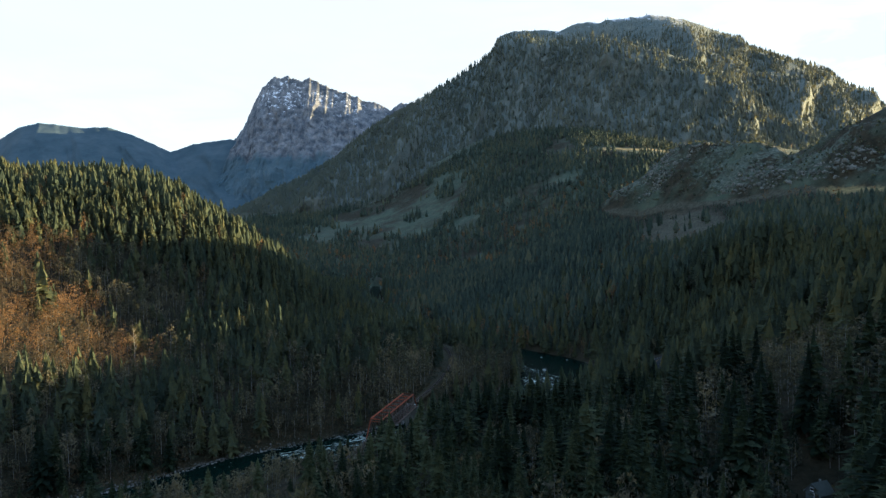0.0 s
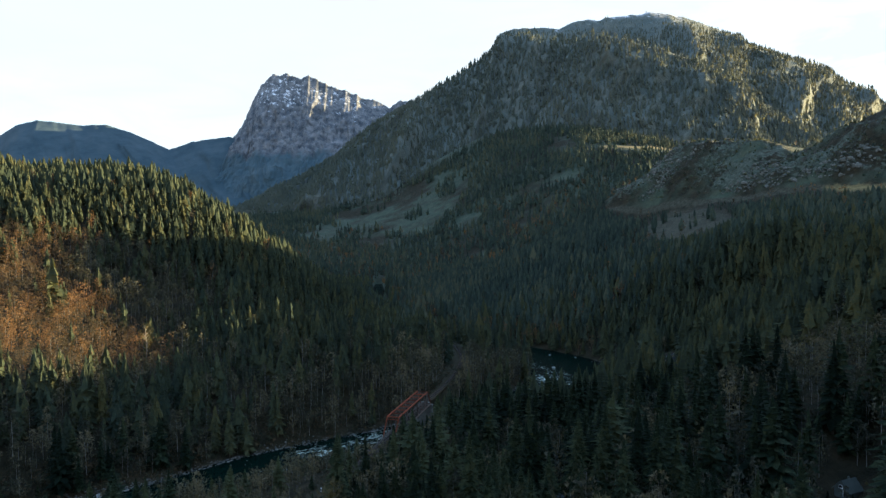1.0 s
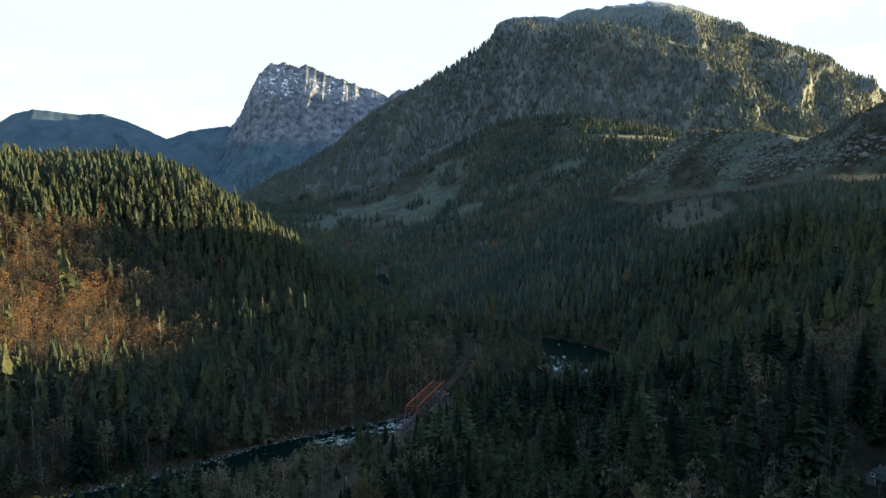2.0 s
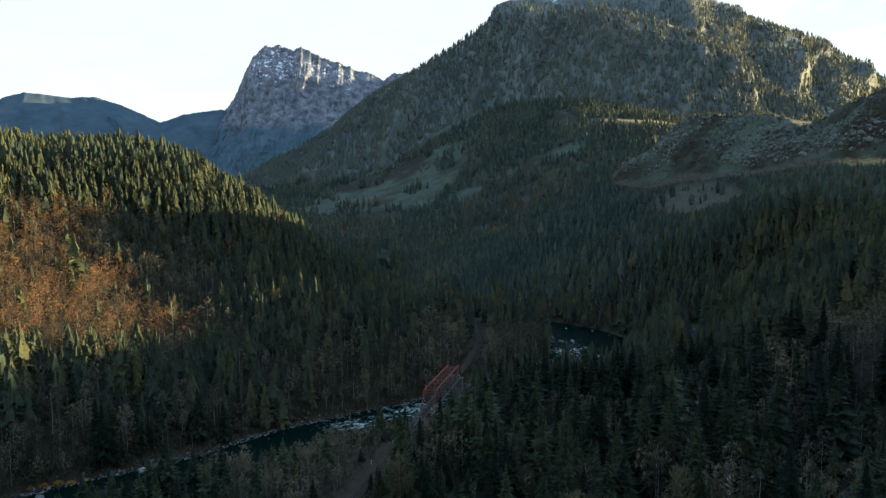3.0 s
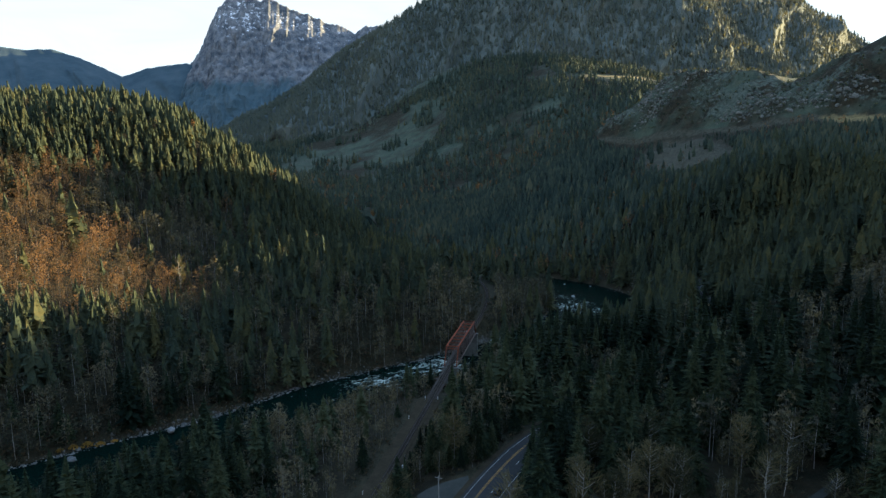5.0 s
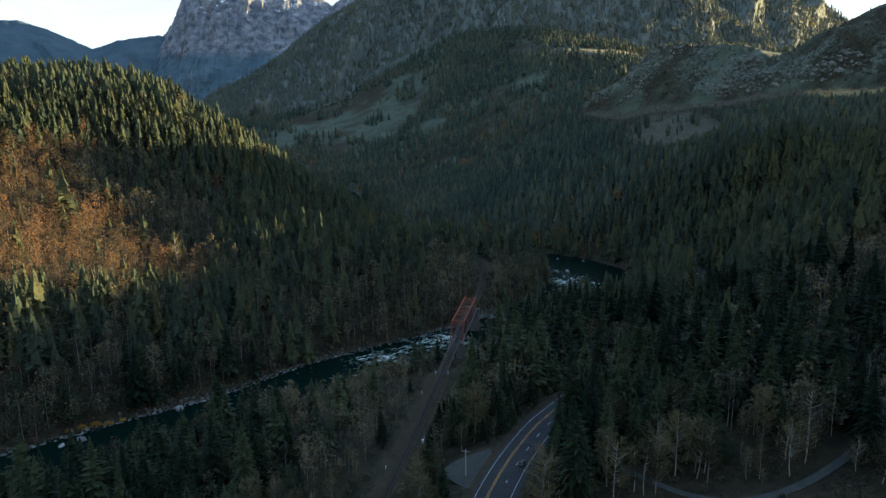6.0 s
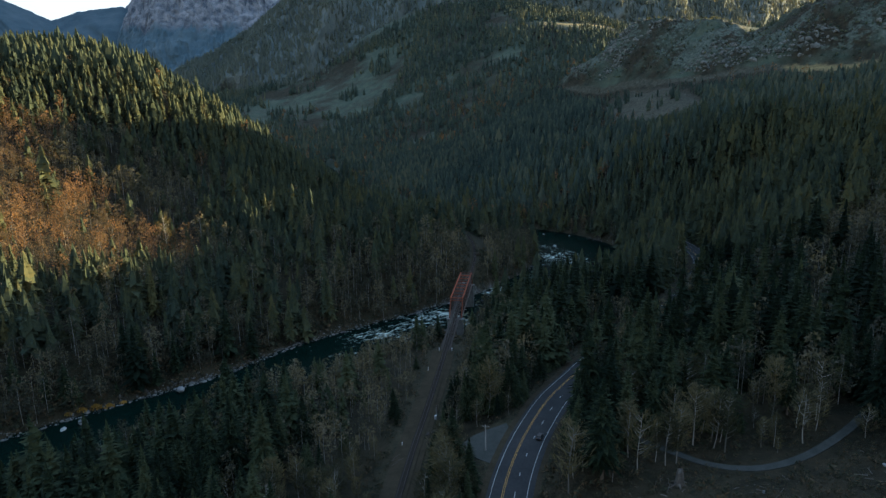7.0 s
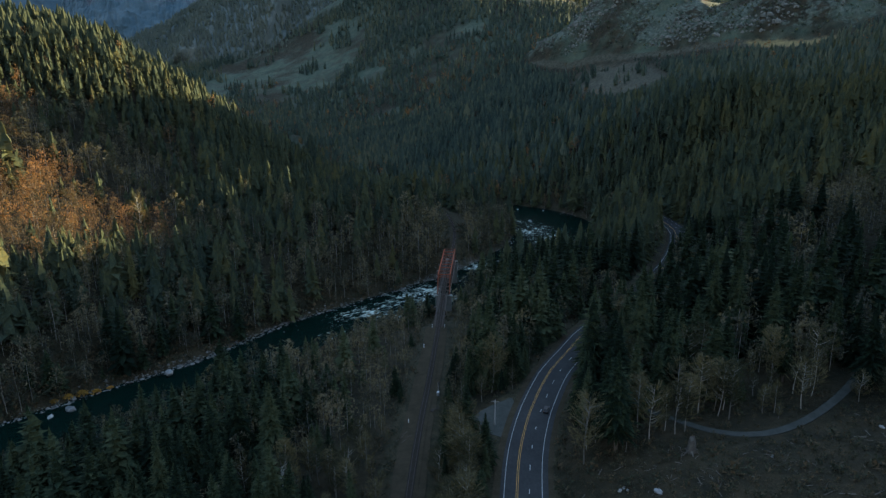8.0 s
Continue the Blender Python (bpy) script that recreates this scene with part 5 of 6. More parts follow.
    forest("scrub", "low green scrub on the rocky knob", low_scrub, sx, sy, height(sx, sy) - 0.2, np.clip(g.normal(2.4, 0.8, len(sx)), 1.0, 4.5), g.random(len(sx)), [M["needles_hazed"]], "scrub")

    # valley beyond
    x, y = scatter(-700, 1100, 1280, 2480, 13.6, g)
    ok = open_ground(x, y) & seen_wedge(x, y) & (fbm(x, y, 140, 3, 41.0) > -0.4)
    x, y = x[ok], y[ok]
    z = height(x, y)
    tint = np.clip(0.5 + 0.4 * fbm(x, y, 150, 3, 31.0) + g.normal(0, 0.2, len(x)), 0, 1)
    broad = g.random(len(x)) < 0.22 + 0.3 * fbm(x, y, 160, 3, 12.0) - 0.5 * step_up(y + 0.4 * x, 1900, 2050)
    hh = np.clip(g.normal(23, 5, len(x)), 8, 36)
    light_con = [(conifer_crown(4, 5, s * 1.15, np.random.default_rng(500 + k), 0.05), None) for k, s in enumerate((0.16, 0.2, 0.14, 0.18))]
    light_bro = [(twig_cloud(np.random.default_rng(520 + k), 16, 0.5, 0.3, 0.36, 0.4, 0.08), None) for k in range(4)]
    forest("conifer_forest", "conifer forest filling the far valley", light_con, x[~broad], y[~broad], z[~broad], hh[~broad], tint[~broad], [M["needles_hazed"]], girth=(0.98, 1.42))
    forest("broadleaf_forest", "autumn wood in the far valley", light_bro, x[broad], y[broad], z[broad], hh[broad] * 0.8, tint[broad], [M["twigs_sun_warm"]])

    # trees on the mountain sides
    for face, count, name in ((big_face, 15000, "large mountain"), (spur_face, 5000, "mountain spur")):
        r, c = g.random(count * 2) ** 0.9 * (face.shape[0] - 2), g.random(count * 2) * (face.shape[1] - 2)
        i, j = r.astype(int), c.astype(int)
        u, v = (r - i)[:, None], (c - j)[:, None]
        spot = (face[i, j] * (1 - v) + face[i, j + 1] * v) * (1 - u) + (face[i + 1, j] * (1 - v) + face[i + 1, j + 1] * v) * u
        normal = np.cross(face[i, j + 1] - face[i, j], face[i + 1, j] - face[i, j])
        up = np.abs(normal[:, 2]) / (np.linalg.norm(normal, axis=1) + 1e-9)
        ok = (up > 0.22) & (g.random(len(r)) < 0.4 + 0.6 * step_up(up, 0.25, 0.45)) & (spot[:, 2] > 120) & (np.abs(spot[:, 0]) < 0.75 * spot[:, 1] + 100) & (g.random(len(r)) > 0.75 * step_up(spot[:, 2] + 60 * fbm(spot[:, 0], spot[:, 2], 90, 3, 3.0), 1040, 1150))
        spot = spot[ok][:count]
        tint = np.clip(0.45 + 0.4 * fbm(spot[:, 0], spot[:, 2], 180, 3, 31.0) + g.normal(0, 0.15, len(spot)), 0, 1)
        hh = np.clip(g.normal(27, 5, len(spot)), 12, 40) * (1 - 0.55 * step_up(spot[:, 2], 900, 1200))
        small = [(conifer_crown(2, 5, s * 1.1, np.random.default_rng(540 + k), 0.03), None) for k, s in enumerate((0.17, 0.21, 0.15))]
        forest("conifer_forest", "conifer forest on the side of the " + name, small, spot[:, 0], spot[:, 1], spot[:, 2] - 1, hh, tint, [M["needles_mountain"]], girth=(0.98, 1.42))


build_trees()


# ---------------------------------------------------------------- undergrowth and stones
def build_shrubs():
    """Low bushes along the verges, the banks and over the clearing."""
    g = np.random.default_rng(71)
    templates = []
    for k in range(4):
        starts = [(np.array([0.3 * math.cos(a), 0.3 * math.sin(a), q]), a, 0.3) for a in np.linspace(0, 6, 7) for q in (0.15, 0.4, 0.7)]
        templates.append((joined([slivers(g, starts, 10, 0.55, 0.08), clumps(g, starts, 22, 0.32)]), None))
    x, y = scatter(-300, 300, 95, 560, 3.1, g)
    d_road, _, _ = near_line(x, y, ROAD)
    d_rail, _, _ = near_line(x, y, RAIL)
    d_lane, _, _ = near_line(x, y, LANE)
    d_river, other, _ = near_line(x, y, RIVER)
    clear = (d_road > np.where(right_of_road(x, y), 11.3, 8.2)) & (d_rail > np.where(y < 330, 7.0, 4)) & (d_lane > 2.6) & (d_river > other[..., 1] + 3)
    clear &= ~((x > -68) & (x < -46) & (y > 198) & (y < 228)) & ~(np.hypot(x - 131, y - 222) < 9)
    edge = (d_road < 18) | (d_rail < 17) | (d_river < other[..., 1] + 18) | ((x > -58) & (x < 85) & (y < 190))
    ok = clear & edge & seen_wedge(x, y) & (fbm(x, y, 22, 3, 7.0) > -0.35)
    size = np.clip(g.lognormal(0.45, 0.42, len(x)), 0.6, 4.5)
    bank = (d_river < other[..., 1] + 30) & (x < 60) & (fbm(x, y, 14, 2, 3.0) > -0.5)
    size = np.where(bank, size * 1.9, size)
    ok |= clear & bank & seen_wedge(x, y)
    x, y, size = x[ok], y[ok], size[ok]
    forest("undergrowth", "low brown and green bushes along verges and banks", templates, x, y, height(x, y) - 0.1, size, g.random(len(x)), [M["shrubs"]], "bushes")


def build_brush():
    """Knee-high brambles, ferns and brash over the clearing and beneath the first trees."""
    g = np.random.default_rng(77)
    templates = []
    for k in range(4):
        starts = [(np.array([0.4 * math.cos(a), 0.4 * math.sin(a), q]), a, 0.3) for a in np.linspace(0, 6, 6) for q in (0.1, 0.3)]
        templates.append((joined([slivers(g, starts, 10, 0.6, 0.04), clumps(g, starts, 9, 0.26)]), None))
    x, y = scatter(-62, 100, 92, 196, 1.75, g)
    ok = (near_line(x, y, LANE)[0] > 2.2) & (near_line(x, y, ROAD)[0] > 11.5) & right_of_road(x, y) & (fbm(x, y, 16, 3, 8.0) > -0.3)
    x, y = x[ok], y[ok]
    forest("brambles", "knee-high brown and green brush over the clearing", templates, x, y, height(x, y) - 0.05, np.clip(g.lognormal(-0.3, 0.45, len(x)), 0.3, 1.8), g.random(len(x)), [M["shrubs"]], "bushes", girth=(1.0, 1.7))


def stone_shape(g, rings=5, sides=7):
    v, f = [], []
    for r in range(rings):
        t = math.pi * r / (rings - 1)
        for s in range(sides):
            a = 2 * math.pi * s / sides
            q = g.uniform(0.72, 1.15)
            v.append((math.sin(t) * math.cos(a) * q, math.sin(t) * math.sin(a) * q * 0.8, math.cos(t) * 0.6 * q))
    for r in range(rings - 1):
        for s in range(sides):
            i, j = r * sides + s, r * sides + (s + 1) % sides
            f += [(i, j, j + sides), (i, j + sides, i + sides)]
    return np.array(v), np.array(f)


def build_stones():
    g = np.random.default_rng(81)
    shapes = [(stone_shape(g, 4, 5), None) for k in range(5)]
    fine = smooth_line(RIVER[:70], 1.0)
    n = sides_of(fine)
    i = g.integers(0, len(fine), 4000)
    side = np.where(g.random(4000) < 0.6, -1, 1)
    off = side * (fine[i, 3] + g.normal(1.8, 3.0, 4000))
    x, y = fine[i, 0] + n[i, 0] * off, fine[i, 1] + n[i, 1] * off
    ok = (fbm(x, y, 26, 3, 5.0) > -0.1) & (y < 640)
    x, y = x[ok], y[ok]
    z = np.maximum(height(x, y), fine[i[ok], 2] - 0.25)
    size = np.clip(g.lognormal(-0.75, 0.5, len(x)), 0.18, 1.6)
    forest("bank_stones", "grey boulders and cobbles along the water's edge", shapes, x, y, z, size, g.random(len(x)), [M["rocks"]], "stones")
    # stony shore below the wood
    shore = fine[(fine[:, 0] > -262) & (fine[:, 0] < -8)]
    k, ns = g.integers(0, len(shore), 1700), sides_of(shore)
    bias = np.where(ns[:, 1] < 0, -1, 1)[k]
    off = bias * (shore[k, 3] + np.abs(g.normal(0.5, 2.9, 1700)) - 1.0)
    x, y = shore[k, 0] + ns[k, 0] * off, shore[k, 1] + ns[k, 1] * off
    forest("shore_stones", "strip of grey cobbles below the wooded bank", shapes, x, y, np.maximum(height(x, y), shore[k, 2] - 0.2), np.clip(g.lognormal(-0.6, 0.5, len(x)), 0.25, 2.0), g.random(len(x)), [M["rocks"]], "stones")
    # rocks standing in the rapids
    i = g.integers(0, len(fine), 900)
    off = g.uniform(-0.9, 0.9, 900) * fine[i, 3]
    x, y = fine[i, 0] + n[i, 0] * off, fine[i, 1] + n[i, 1] * off
    ok = ((x > -130) & (x < 30) & (fbm(x, y, 15, 2, 6.0) > 0.05)) | (np.hypot(x - 90, y - 560) < 40) & (fbm(x, y, 15, 2, 6.0) > 0.25)
    x, y, i = x[ok], y[ok], i[ok]
    forest("river_stones", "wet boulders breaking the rapids", shapes, x, y, fine[i, 2] - 0.1, np.clip(g.lognormal(0.0, 0.45, len(x)), 0.4, 2.6), g.random(len(x)), [M["rocks"]], "stones")
    # blocks of bare rock on the knob's face
    x, y = scatter(330, 660, 800, 1300, 4.4, g)
    ok = (cliff(x, y) > 0.45) & (fbm(x, y, 60, 3, 6.0) > 0.24)
    x, y = x[ok], y[ok]
    forest("rock_outcrops", "broken grey rock ledges on the steep knob", shapes, x, y, height(x, y) - 0.6, np.clip(g.lognormal(1.1, 0.4, len(x)), 1.2, 6.0), g.random(len(x)), [M["ledge"]], "rocks")
    # single large boulders
    spots = [(-193.5, 341, 0.2, 3.2, "large pale boulder on the river bank"), (-232, 314.5, -1.4, 3.0, "long pale boulder at the water's edge"), (-239, 309.5, -1.5, 1.8, "pale boulder at the water's edge"),
             (-38.5, 155.5, None, 0.9, "white rock lying in the clearing"), (-37, 156.2, None, 0.7, "white rock lying in the clearing"), (-36.6, 154.8, None, 0.6, "white rock lying in the clearing"),
             (8, 154, None, 0.8, "pale rock in the clearing"), (47, 156, None, 1.1, "pale rock in the clearing"), (-45, 151, None, 0.7, "pale rock in the clearing"), (-30, 150, None, 1.6, "grey boulder in the clearing"),
             (104, 668, 4.2, 1.9, "grey boulder at the bend of the river"), (128, 655, 4.2, 1.7, "grey boulder at the bend of the river"), (98, 612, 3.7, 2.8, "dark boulder in the bend of the river")]
    for x, y, z, r, label in spots:
        ob = new("boulder", mesh_of("boulder", stone_shape(g, 7, 10)[0], stone_shape(g, 7, 10)[1], [M["boulder"]], smooth=True))
        ob.matrix_world = Matrix.LocRotScale((x, y, (float(height(x, y)) if z is None else z) + r * 0.2), Euler((0.1, 0.1, g.uniform(0, 6))), (r, r * 0.8, r * 0.8))
        tagged(ob, label, "boulder", "loose boulders")


build_shrubs()
build_brush()
build_stones()


# ---------------------------------------------------------------- clearing: stump, logs
def build_clearing():
    g = np.random.default_rng(91)
    z = float(height(-12, 163))
    stump = thing("stump", "tall broken grey tree stump with roots", "stump", (-12, 163, z))
    bm = bmesh.new()
    made = bmesh.ops.create_cone(bm, cap_ends=True, segments=12, radius1=1.5, radius2=0.8, depth=4.6, matrix=Matrix.Translation((0, 0, 2.1)))
    for v in bm.verts:
        a = math.atan2(v.co.y, v.co.x)
        v.co.z += 0.8 * math.sin(3 * a) * (v.co.z > 2) + 0.3 * math.sin(7 * a) * (v.co.z > 2)
        v.co.x += 0.2 * math.sin(5 * a)
    part("trunk", bm, M["dead_wood"], stump)
    for a in np.linspace(0, 6.28, 7)[:-1]:
        bm = bmesh.new()
        rod(bm, (1.0 * math.cos(a), 1.0 * math.sin(a), 0.7), (2.9 * math.cos(a + 0.2), 2.9 * math.sin(a + 0.2), -0.25), 0.35, 0.1, 7)
        part("root", bm, M["dead_wood"], stump)
    for k in range(44):
        x, y = g.uniform(-52, 75), g.uniform(118, 166)
        if near_line(np.array([x]), np.array([y]), LANE)[0][0] < 6 or math.hypot(x + 12, y - 163) < 4:
            continue
        long, turn, r = g.uniform(1.2, 4.5), g.uniform(0, 3.14), g.uniform(0.06, 0.17)
        dx, dy = math.cos(turn) * long / 2, math.sin(turn) * long / 2
        log = thing("log", "bleached fallen log in the clearing", "log", (x, y, float(height(x, y))), 0, "logging debris")
        a, b = (-dx, -dy, float(height(x - dx, y - dy) - height(x, y)) + r), (dx, dy, float(height(x + dx, y + dy) - height(x, y)) + r)
        part("trunk", rod(bmesh.new(), a, b, r, r * 0.7, 8), M["dead_wood"], log)
        m = Vector(a).lerp(Vector(b), 0.6)
        part("branch_stub", rod(bmesh.new(), m, m + Vector((g.uniform(-0.8, 0.8), g.uniform(-0.8, 0.8), 0.7)), 0.09, 0.04, 5), M["dead_wood"], log)
    # brushwood and chips left by the felling
    chip = [((np.array([(-0.5, -0.06, 0.02), (0.5, -0.03, 0.1), (0.48, 0.06, 0.08), (-0.5, 0.05, 0.0), (0.0, 0.0, 0.16)]) * s, np.array([(0, 1, 4), (1, 2, 4), (2, 3, 4), (3, 0, 4)])), None) for s in (1.0, 0.6, 1.6)]
    x, y = g.uniform(-55, 90, 1500), g.uniform(105, 168, 1500)
    ok = (fbm(x, y, 18, 3, 4.0) > 0.05) & (near_line(x, y, LANE)[0] > 3)
    forest("felling_debris", "grey sticks and chips strewn over the clearing", chip, x[ok], y[ok], height(x, y)[ok] + 0.05, g.uniform(0.5, 1.6, ok.sum()), g.random(ok.sum()), [M["dead_wood"]], "debris")
    # yellow bush on the far bank
    for x, y, r in ((-231, 328, 2.8), (-225.5, 330, 2.4), (-236.5, 325.5, 2.4), (-241.5, 322.5, 1.8), (-220, 333.5, 1.7)):
        bush = thing("bush", "low bush with golden yellow leaves on the river bank", "bush", (x, y, float(height(x, y)) - 0.2), 0, "golden bushes on the bank")
        starts = [(np.array([q * math.cos(t), q * math.sin(t), 0.25 + 0.5 * (1 - q * q)]), t, 0.3) for t in np.linspace(0, 6, 9) for q in (0.2, 0.55, 0.9)]
        for name, data, mat in (("foliage", (lambda d: (d[0] * r, d[1]))(joined([clumps(g, starts, 300, 0.26), slivers(g, starts, 120, 0.3, 0.06)])), M["gold_leaves"]), ("stems", tube([(0, 0, 0), (0.1, 0, 0.4 * r), (0.2, 0.1, 0.8 * r)], (0.07, 0.05, 0.02), 5), M["bark"])):
            o = new(name, mesh_of(name, *data, [mat]))
            o.parent = bush
    # bleached snag on the sunlit slope
    snag = thing("dead_tree", "tall pale broadleaf tree standing above the wood", "tree", (-234, 490, float(height(-234, 490)) - 0.3))
    gg = np.random.default_rng(7)
    trunk, limbs, starts = bare_limbs(gg, 22, 3, 0.2, 0.25)
    for name, data, mat in (("trunk", trunk, M["pale_bark"]), ("branchwork", limbs, M["pale_bark"]), ("crown", slivers(gg, starts, 620, 0.09, 0.006), M["leaves"])):
        o = new(name, mesh_of(name, *data, [mat]))
        o.parent, o.scale = snag, (31, 31, 31)


build_clearing()


# ---------------------------------------------------------------- houses
def prism(bm, w, d, eave, ridge, over=0.0, low=0.0):
    """A gabled block: width along x, depth along y, gables at both ends of y."""
    pts = [(-w / 2, low), (w / 2, low), (w / 2, eave), (0, ridge), (-w / 2, eave)]
    a = [bm.verts.new((x, -d / 2, z)) for x, z in pts]
    b = [bm.verts.new((x, d / 2, z)) for x, z in pts]
    bm.faces.new(a)
    bm.faces.new(b[::-1])
    for i in range(5):
        bm.faces.new((a[i], b[i], b[(i + 1) % 5], a[(i + 1) % 5]))
    bmesh.ops.recalc_face_normals(bm, faces=bm.faces)
    return bm


def roof_slab(bm, w, d, eave, ridge, sign, over, thick):
    """One pitch of a gabled roof with its overhang."""
    slope = (ridge - eave) / (w / 2)
    x0, x1 = 0.0, sign * (w / 2 + over)
    z0, z1 = ridge + 0.06, eave - slope * over + 0.06
    vs = []
    for x, z in ((x0, z0), (x1, z1)):
        for y in (-d / 2 - over, d / 2 + over):
            for dz in (0, thick):
                vs.append(bm.verts.new((x, y, z + dz)))
    for f in ((0, 1, 3, 2), (4, 6, 7, 5), (0, 4, 5, 1), (2, 3, 7, 6), (1, 5, 7, 3), (0, 2, 6, 4)):
        bm.faces.new([vs[i] for i in f])
    bmesh.ops.recalc_face_normals(bm, faces=bm.faces)
    return bm


def build_house(name, label, at, turn, w, d, eave, ridge, wall, roof, windows):
    house = thing(name, label, "house", at, turn)
    part("wall", prism(bmesh.new(), w, d, eave, ridge, low=-1.5), wall, house)
    for s in (-1, 1):
        part("roof", roof_slab(bmesh.new(), w, d, eave, ridge, s, 0.5, 0.14), roof, house)
    for s in (-1, 1):
        bm = bmesh.new()
        beam(bm, (0, -d / 2 - 0.52, ridge), (s * (w / 2 + 0.5), -d / 2 - 0.52, eave - (ridge - eave) / w), 0.06, 0.25)
        part("barge_board", bm, M["siding"], house)
    for x, z, ww, hh in windows:
        bm = bmesh.new()
        box(bm, (x, -d / 2 - 0.03, z), (ww + 0.24, 0.08, hh + 0.24))
        win = part("window", bm, M["trim"], house, "white-framed window")
        part("pane", box(bmesh.new(), (x, -d / 2 - 0.055, z), (ww, 0.08, hh)), M["glass"], win)
        part("sill", box(bmesh.new(), (x, -d / 2 - 0.1, z - hh / 2 - 0.16), (ww + 0.4, 0.22, 0.07)), M["trim"], win)
    return house


def build_houses():
    z = float(height(131, 222)) + 0.3
    house = build_house("house", "small grey cottage with a steep shingle roof", (131, 222, z), radians(-68), 5.6, 6.4, 2.3, 5.4, M["siding"], M["shingle"], [(-0.4, 3.2, 1.1, 0.9)])
    # solid panel: the opening's inner shade is put into its near-black colour
    part("door", box(bmesh.new(), (1.5, -3.23, 1.05), (1.5, 0.1, 2.1)), M["dark"], house, "garage opening, its inner shade painted near-black")
    part("porch_post", box(bmesh.new(), (0.55, -3.3, 1.05), (0.18, 0.18, 2.1)), M["trim"], house)
    part("chimney", box(bmesh.new(), (-1.0, 1.6, 5.0), (0.6, 0.6, 1.5), bevel=0.05), M["concrete"], house)
    z = float(height(34, 240)) + 0.3
    build_house("cabin", "low cabin with a pale metal roof among the trees", (34, 240, z), radians(35), 7, 9, 3.0, 6.2, M["siding"], M["sheet_roof"], [(0, 1.6, 1.1, 1.0)])


build_houses()


# ---------------------------------------------------------------- poles, cabinets, posts
def build_pole(x, y, high):
    z = float(height(x, y)) - 0.2
    pole = thing("utility_pole", "weathered wooden utility pole with a cross-arm", "utility pole", (x, y, z), radians(-25), "utility poles")
    part("post", rod(bmesh.new(), (0, 0, 0), (0, 0, high), 0.22, 0.15, 8), M["pole_wood"], pole)
    part("cross_arm", box(bmesh.new(), (0, 0.1, high - 0.7), (2.6, 0.14, 0.16)), M["pole_wood"], pole)
    for s in (-1.1, -0.45, 0.45, 1.1):
        part("insulator", rod(bmesh.new(), (s, 0.1, high - 0.63), (s, 0.1, high - 0.4), 0.06, 0.04, 6), M["concrete"], pole)
    for s in (-1, 1):
        part("brace", beam(bmesh.new(), (s * 0.8, 0.12, high - 0.75), (0, 0.12, high - 1.5), 0.04, 0.04), M["galvanised"], pole)


build_pole(-58.8, 208.5, 10.0)
build_pole(-29.5, 266.5, 10.0)


def build_trackside():
    base = RAIL_Z - 0.6
    cabinet = thing("relay_cabinet", "silver railway relay cabinet beside the track", "cabinet", (-70.6, 250.5, base), radians(72))
    part("body", box(bmesh.new(), (0, 0, 0.85), (1.1, 0.8, 1.3), bevel=0.04), M["galvanised"], cabinet)
    part("plinth", box(bmesh.new(), (0, 0, 0.1), (1.2, 0.9, 0.25)), M["concrete"], cabinet)
    part("roof", box(bmesh.new(), (0, 0, 1.54), (1.25, 0.95, 0.08)), M["galvanised"], cabinet)
    for s in (-0.27, 0.27):
        door = part("door", box(bmesh.new(), (s, -0.41, 0.85), (0.5, 0.04, 1.15)), M["galvanised"], cabinet)
        part("handle", box(bmesh.new(), (s + 0.17, -0.45, 0.85), (0.04, 0.05, 0.16)), M["dark"], door)
    mast = thing("signal_mast", "slim railway signal mast with two dark heads", "signal", (-69.8, 254.0, base), radians(72))
    part("post", rod(bmesh.new(), (0, 0, 0), (0, 0, 4.2), 0.09, 0.07, 8), M["galvanised"], mast)
    part("base", box(bmesh.new(), (0, 0, 0.15), (0.6, 0.6, 0.35), bevel=0.04), M["concrete"], mast)
    for zz in (3.0, 3.9):
        head = part("signal_head", box(bmesh.new(), (0, -0.2, zz), (0.7, 0.16, 0.8), bevel=0.05), M["dark"], mast, "black signal head")
        part("hood", rod(bmesh.new(), (0, -0.28, zz), (0, -0.55, zz), 0.14, 0.14, 8), M["dark"], head)
    for x, y in ((-73.2, 240.0), (-75.4, 238.8)):
        pile = thing("rail_stack", "dark stack of spare timber beside the track", "timber stack", (x, y, base), radians(60), "spare timber beside the track")
        for k in range(4):
            part("sleeper", box(bmesh.new(), (0, -0.5 + 0.28 * k, 0.14 + 0.02 * (k % 2)), (2.4, 0.24, 0.2)), M["sleeper"], pile)
    for x, y, h in ((-67.5, 299.5, 1.6), (-58.6, 323.6, 1.5), (-52.2, 322.4, 1.5), (-86, 232, 1.2)):
        post = thing("marker_post", "short white trackside marker post", "marker post", (x, y, base), radians(70), "trackside marker posts")
        part("post", rod(bmesh.new(), (0, 0, 0), (0, 0, h), 0.08, 0.08, 6), M["trim"], post)
        part("plate", box(bmesh.new(), (0, -0.08, h), (0.55, 0.05, 0.55)), M["trim"], post)
    g = np.random.default_rng(33)
    for k in range(5):
        bar = thing("old_rail", "rusty length of cast-off rail on the ballast", "scrap rail", (-91 + k * 1.2, 222 + g.uniform(-5, 5), base + 0.02), radians(g.uniform(10, 70)), "scrap beside the track")
        part("rail", box(bmesh.new(), (0, 0, 0.08), (g.uniform(2.5, 5), 0.09, 0.12), bevel=0.02), M["rail_steel"], bar)


build_trackside()


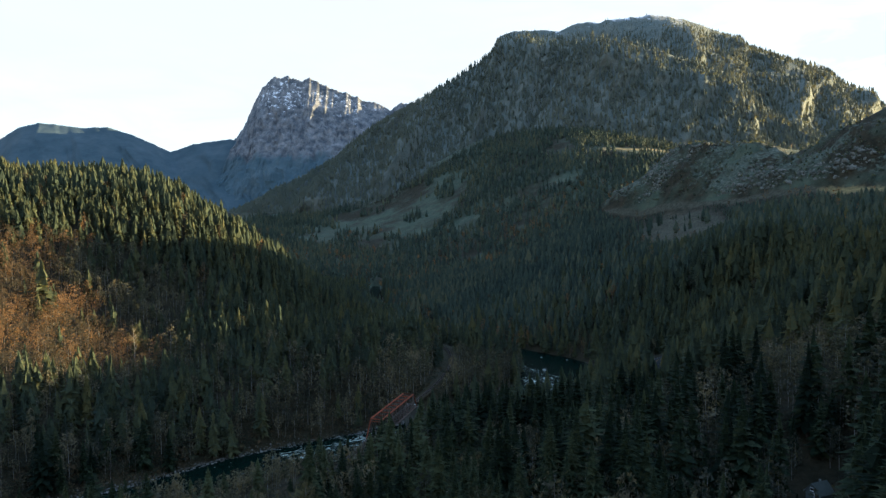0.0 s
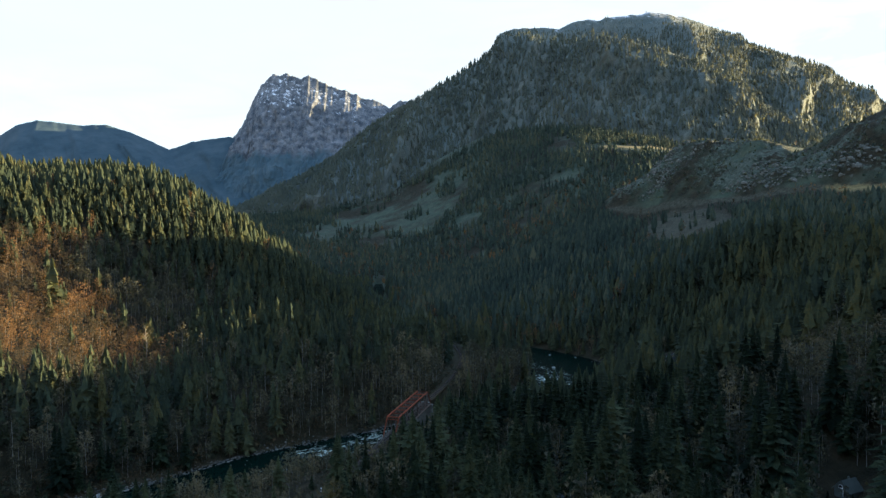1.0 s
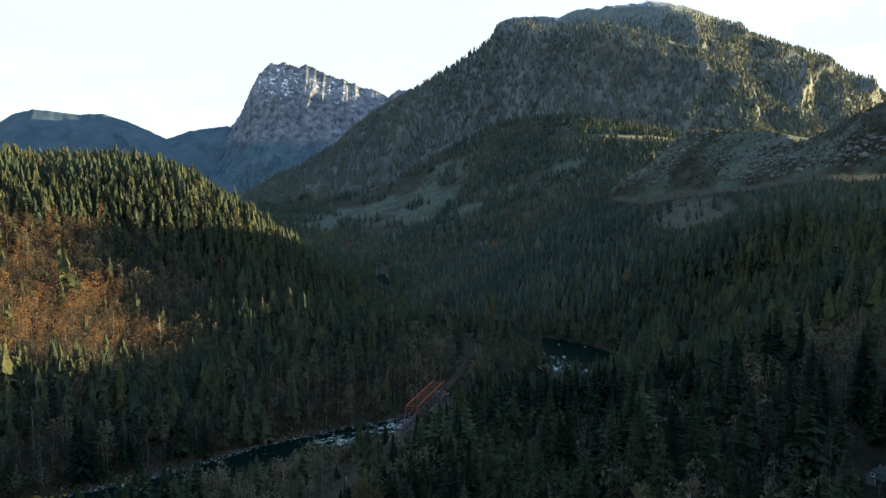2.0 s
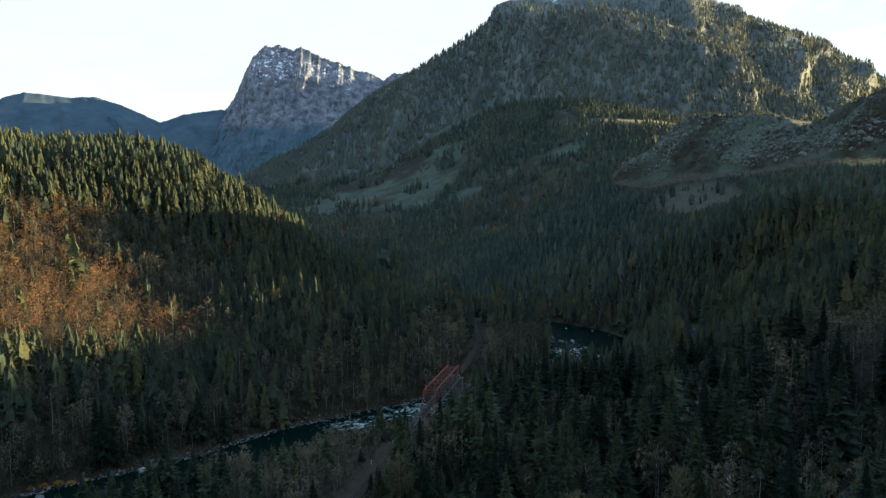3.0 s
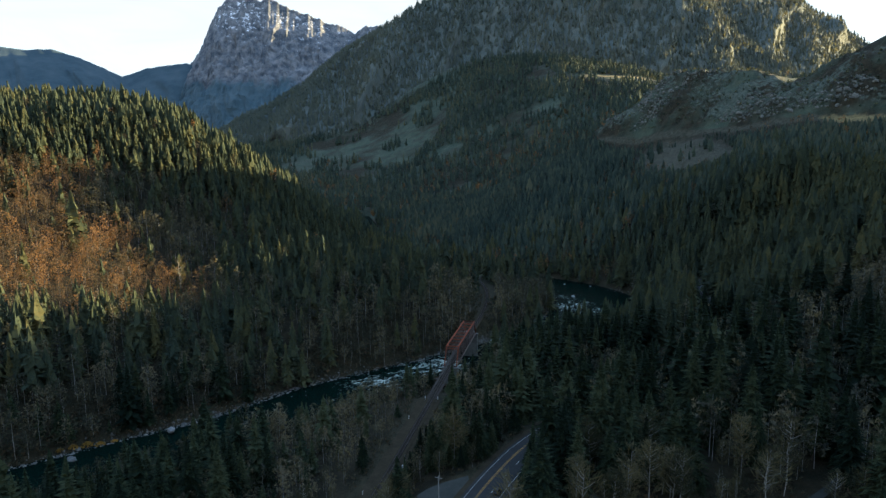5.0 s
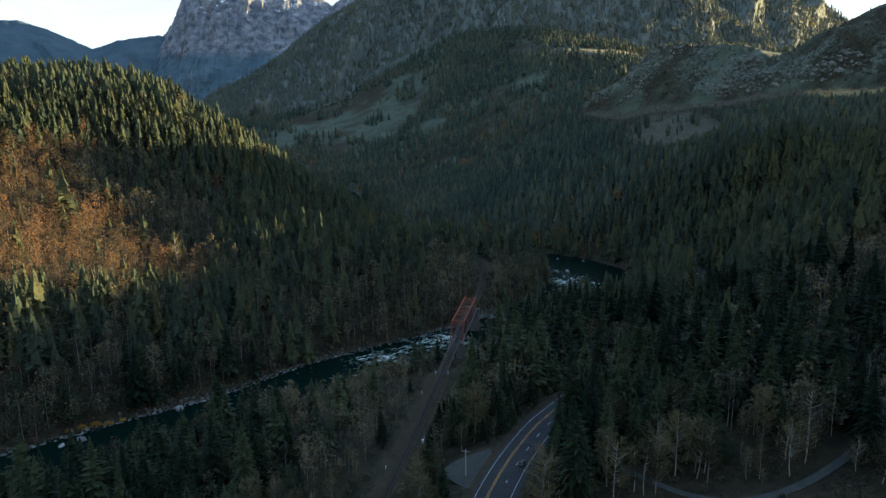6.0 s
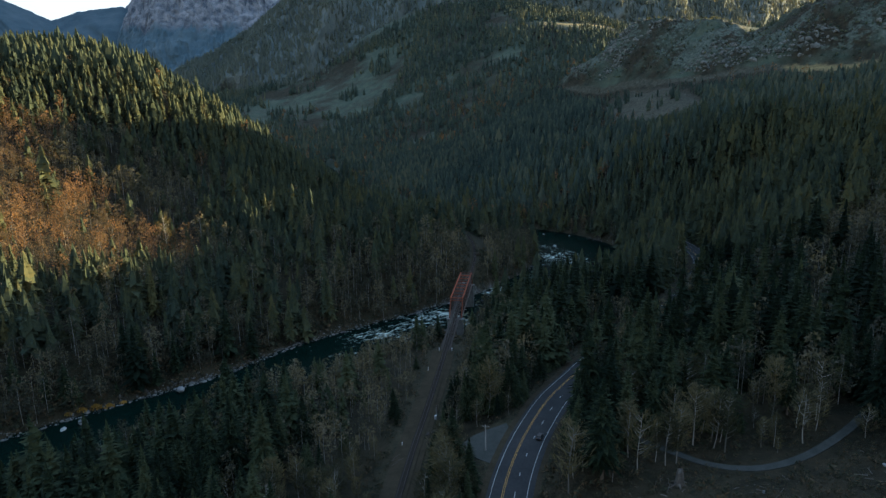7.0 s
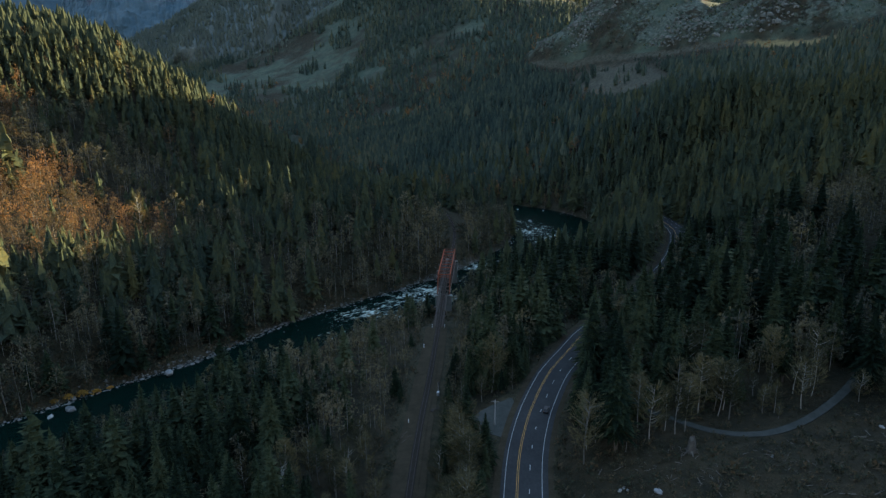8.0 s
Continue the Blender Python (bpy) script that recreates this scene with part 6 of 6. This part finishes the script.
# ---------------------------------------------------------------- vehicles
def car_body(length, width, base, roof, bonnet):
    """A car shell from cross-sections along its length."""
    bm = bmesh.new()
    rows = [(-0.5, 0.55, 0.80, 0.86), (-0.47, 0.35, 0.95, 0.96), (-0.38, 0.3, base, 1.0), (-0.12, 0.3, base, 1.0), (0.1, 0.3, base, 1.0), (0.24, 0.3, base - 0.03, 1.0), (0.44, 0.32, bonnet, 0.97), (0.5, 0.5, bonnet - 0.2, 0.86)]
    rings = []
    for x, low, top, w in rows:
        half = width / 2 * w
        ring = [(-half, low), (-half, low + 0.6 * (top - low)), (-half * 0.93, top), (half * 0.93, top), (half, low + 0.6 * (top - low)), (half, low)]
        rings.append([bm.verts.new((x * length, y, z)) for y, z in ring])
    for a, b in zip(rings[:-1], rings[1:]):
        for i in range(6):
            bm.faces.new((a[i], a[(i + 1) % 6], b[(i + 1) % 6], b[i]))
    bm.faces.new(rings[0][::-1])
    bm.faces.new(rings[-1])
    bmesh.ops.recalc_face_normals(bm, faces=bm.faces)
    return bm


def build_car(at, turn, paint, label):
    car = thing("car", label, "car", at, turn)
    length, width = 4.6, 1.85
    body = part("body", car_body(length, width, 1.02, 1.6, 0.95), paint, car)
    bm = bmesh.new()
    low = [(-1.95, 0.82), (0.95, 0.82), (0.95, -0.82), (-1.95, -0.82)]
    top = [(-1.6, 0.66), (0.25, 0.66), (0.25, -0.66), (-1.6, -0.66)]
    a, b = [bm.verts.new((x, y, 1.0)) for x, y in low], [bm.verts.new((x, y, 1.6)) for x, y in top]
    for i in range(4):
        bm.faces.new((a[i], a[(i + 1) % 4], b[(i + 1) % 4], b[i]))
    bm.faces.new(b)
    bmesh.ops.recalc_face_normals(bm, faces=bm.faces)
    part("cabin_glass", bm, M["glass"], car, "dark windows")
    part("roof", box(bmesh.new(), (-0.68, 0, 1.62), (1.9, 1.34, 0.07), bevel=0.03), paint, car)
    for x in (-1.4, 1.4):
        for y in (-0.84, 0.84):
            wheel = part("wheel", rod(bmesh.new(), (x, y - 0.11, 0.34), (x, y + 0.11, 0.34), 0.34, 0.34, 14), M["tyre"], car)
            s = 0.12 if y > 0 else -0.12
            part("rim", rod(bmesh.new(), (x, y, 0.34), (x, y + s, 0.34), 0.2, 0.2, 10), M["galvanised"], wheel)
    for y in (-0.62, 0.62):
        part("headlight", box(bmesh.new(), (2.2, y, 0.72), (0.14, 0.36, 0.16), bevel=0.03), M["trim"], car)
        part("tail_light", box(bmesh.new(), (-2.22, y, 0.84), (0.12, 0.3, 0.2), bevel=0.03), M["rust_leaves"], car)


def on_road(y, off):
    """A place on the road at that y, off metres to its right, and the heading there."""
    i = int(np.argmin(np.abs(ROAD[:, 1] - y)))
    n = sides_of(ROAD)[i]
    return (ROAD[i, 0] + n[0] * off, ROAD[i, 1] + n[1] * off, ROAD[i, 2] + 0.01), math.atan2(n[0], -n[1])


spot, heading = on_road(214, 5.6)
build_car(spot, heading, M["car_dark"], "dark sport utility car driving on the highway")
spot, heading = on_road(481, -2.0)
build_car(spot, heading + math.pi, M["car_pale"], "pale car on the far bend of the highway")
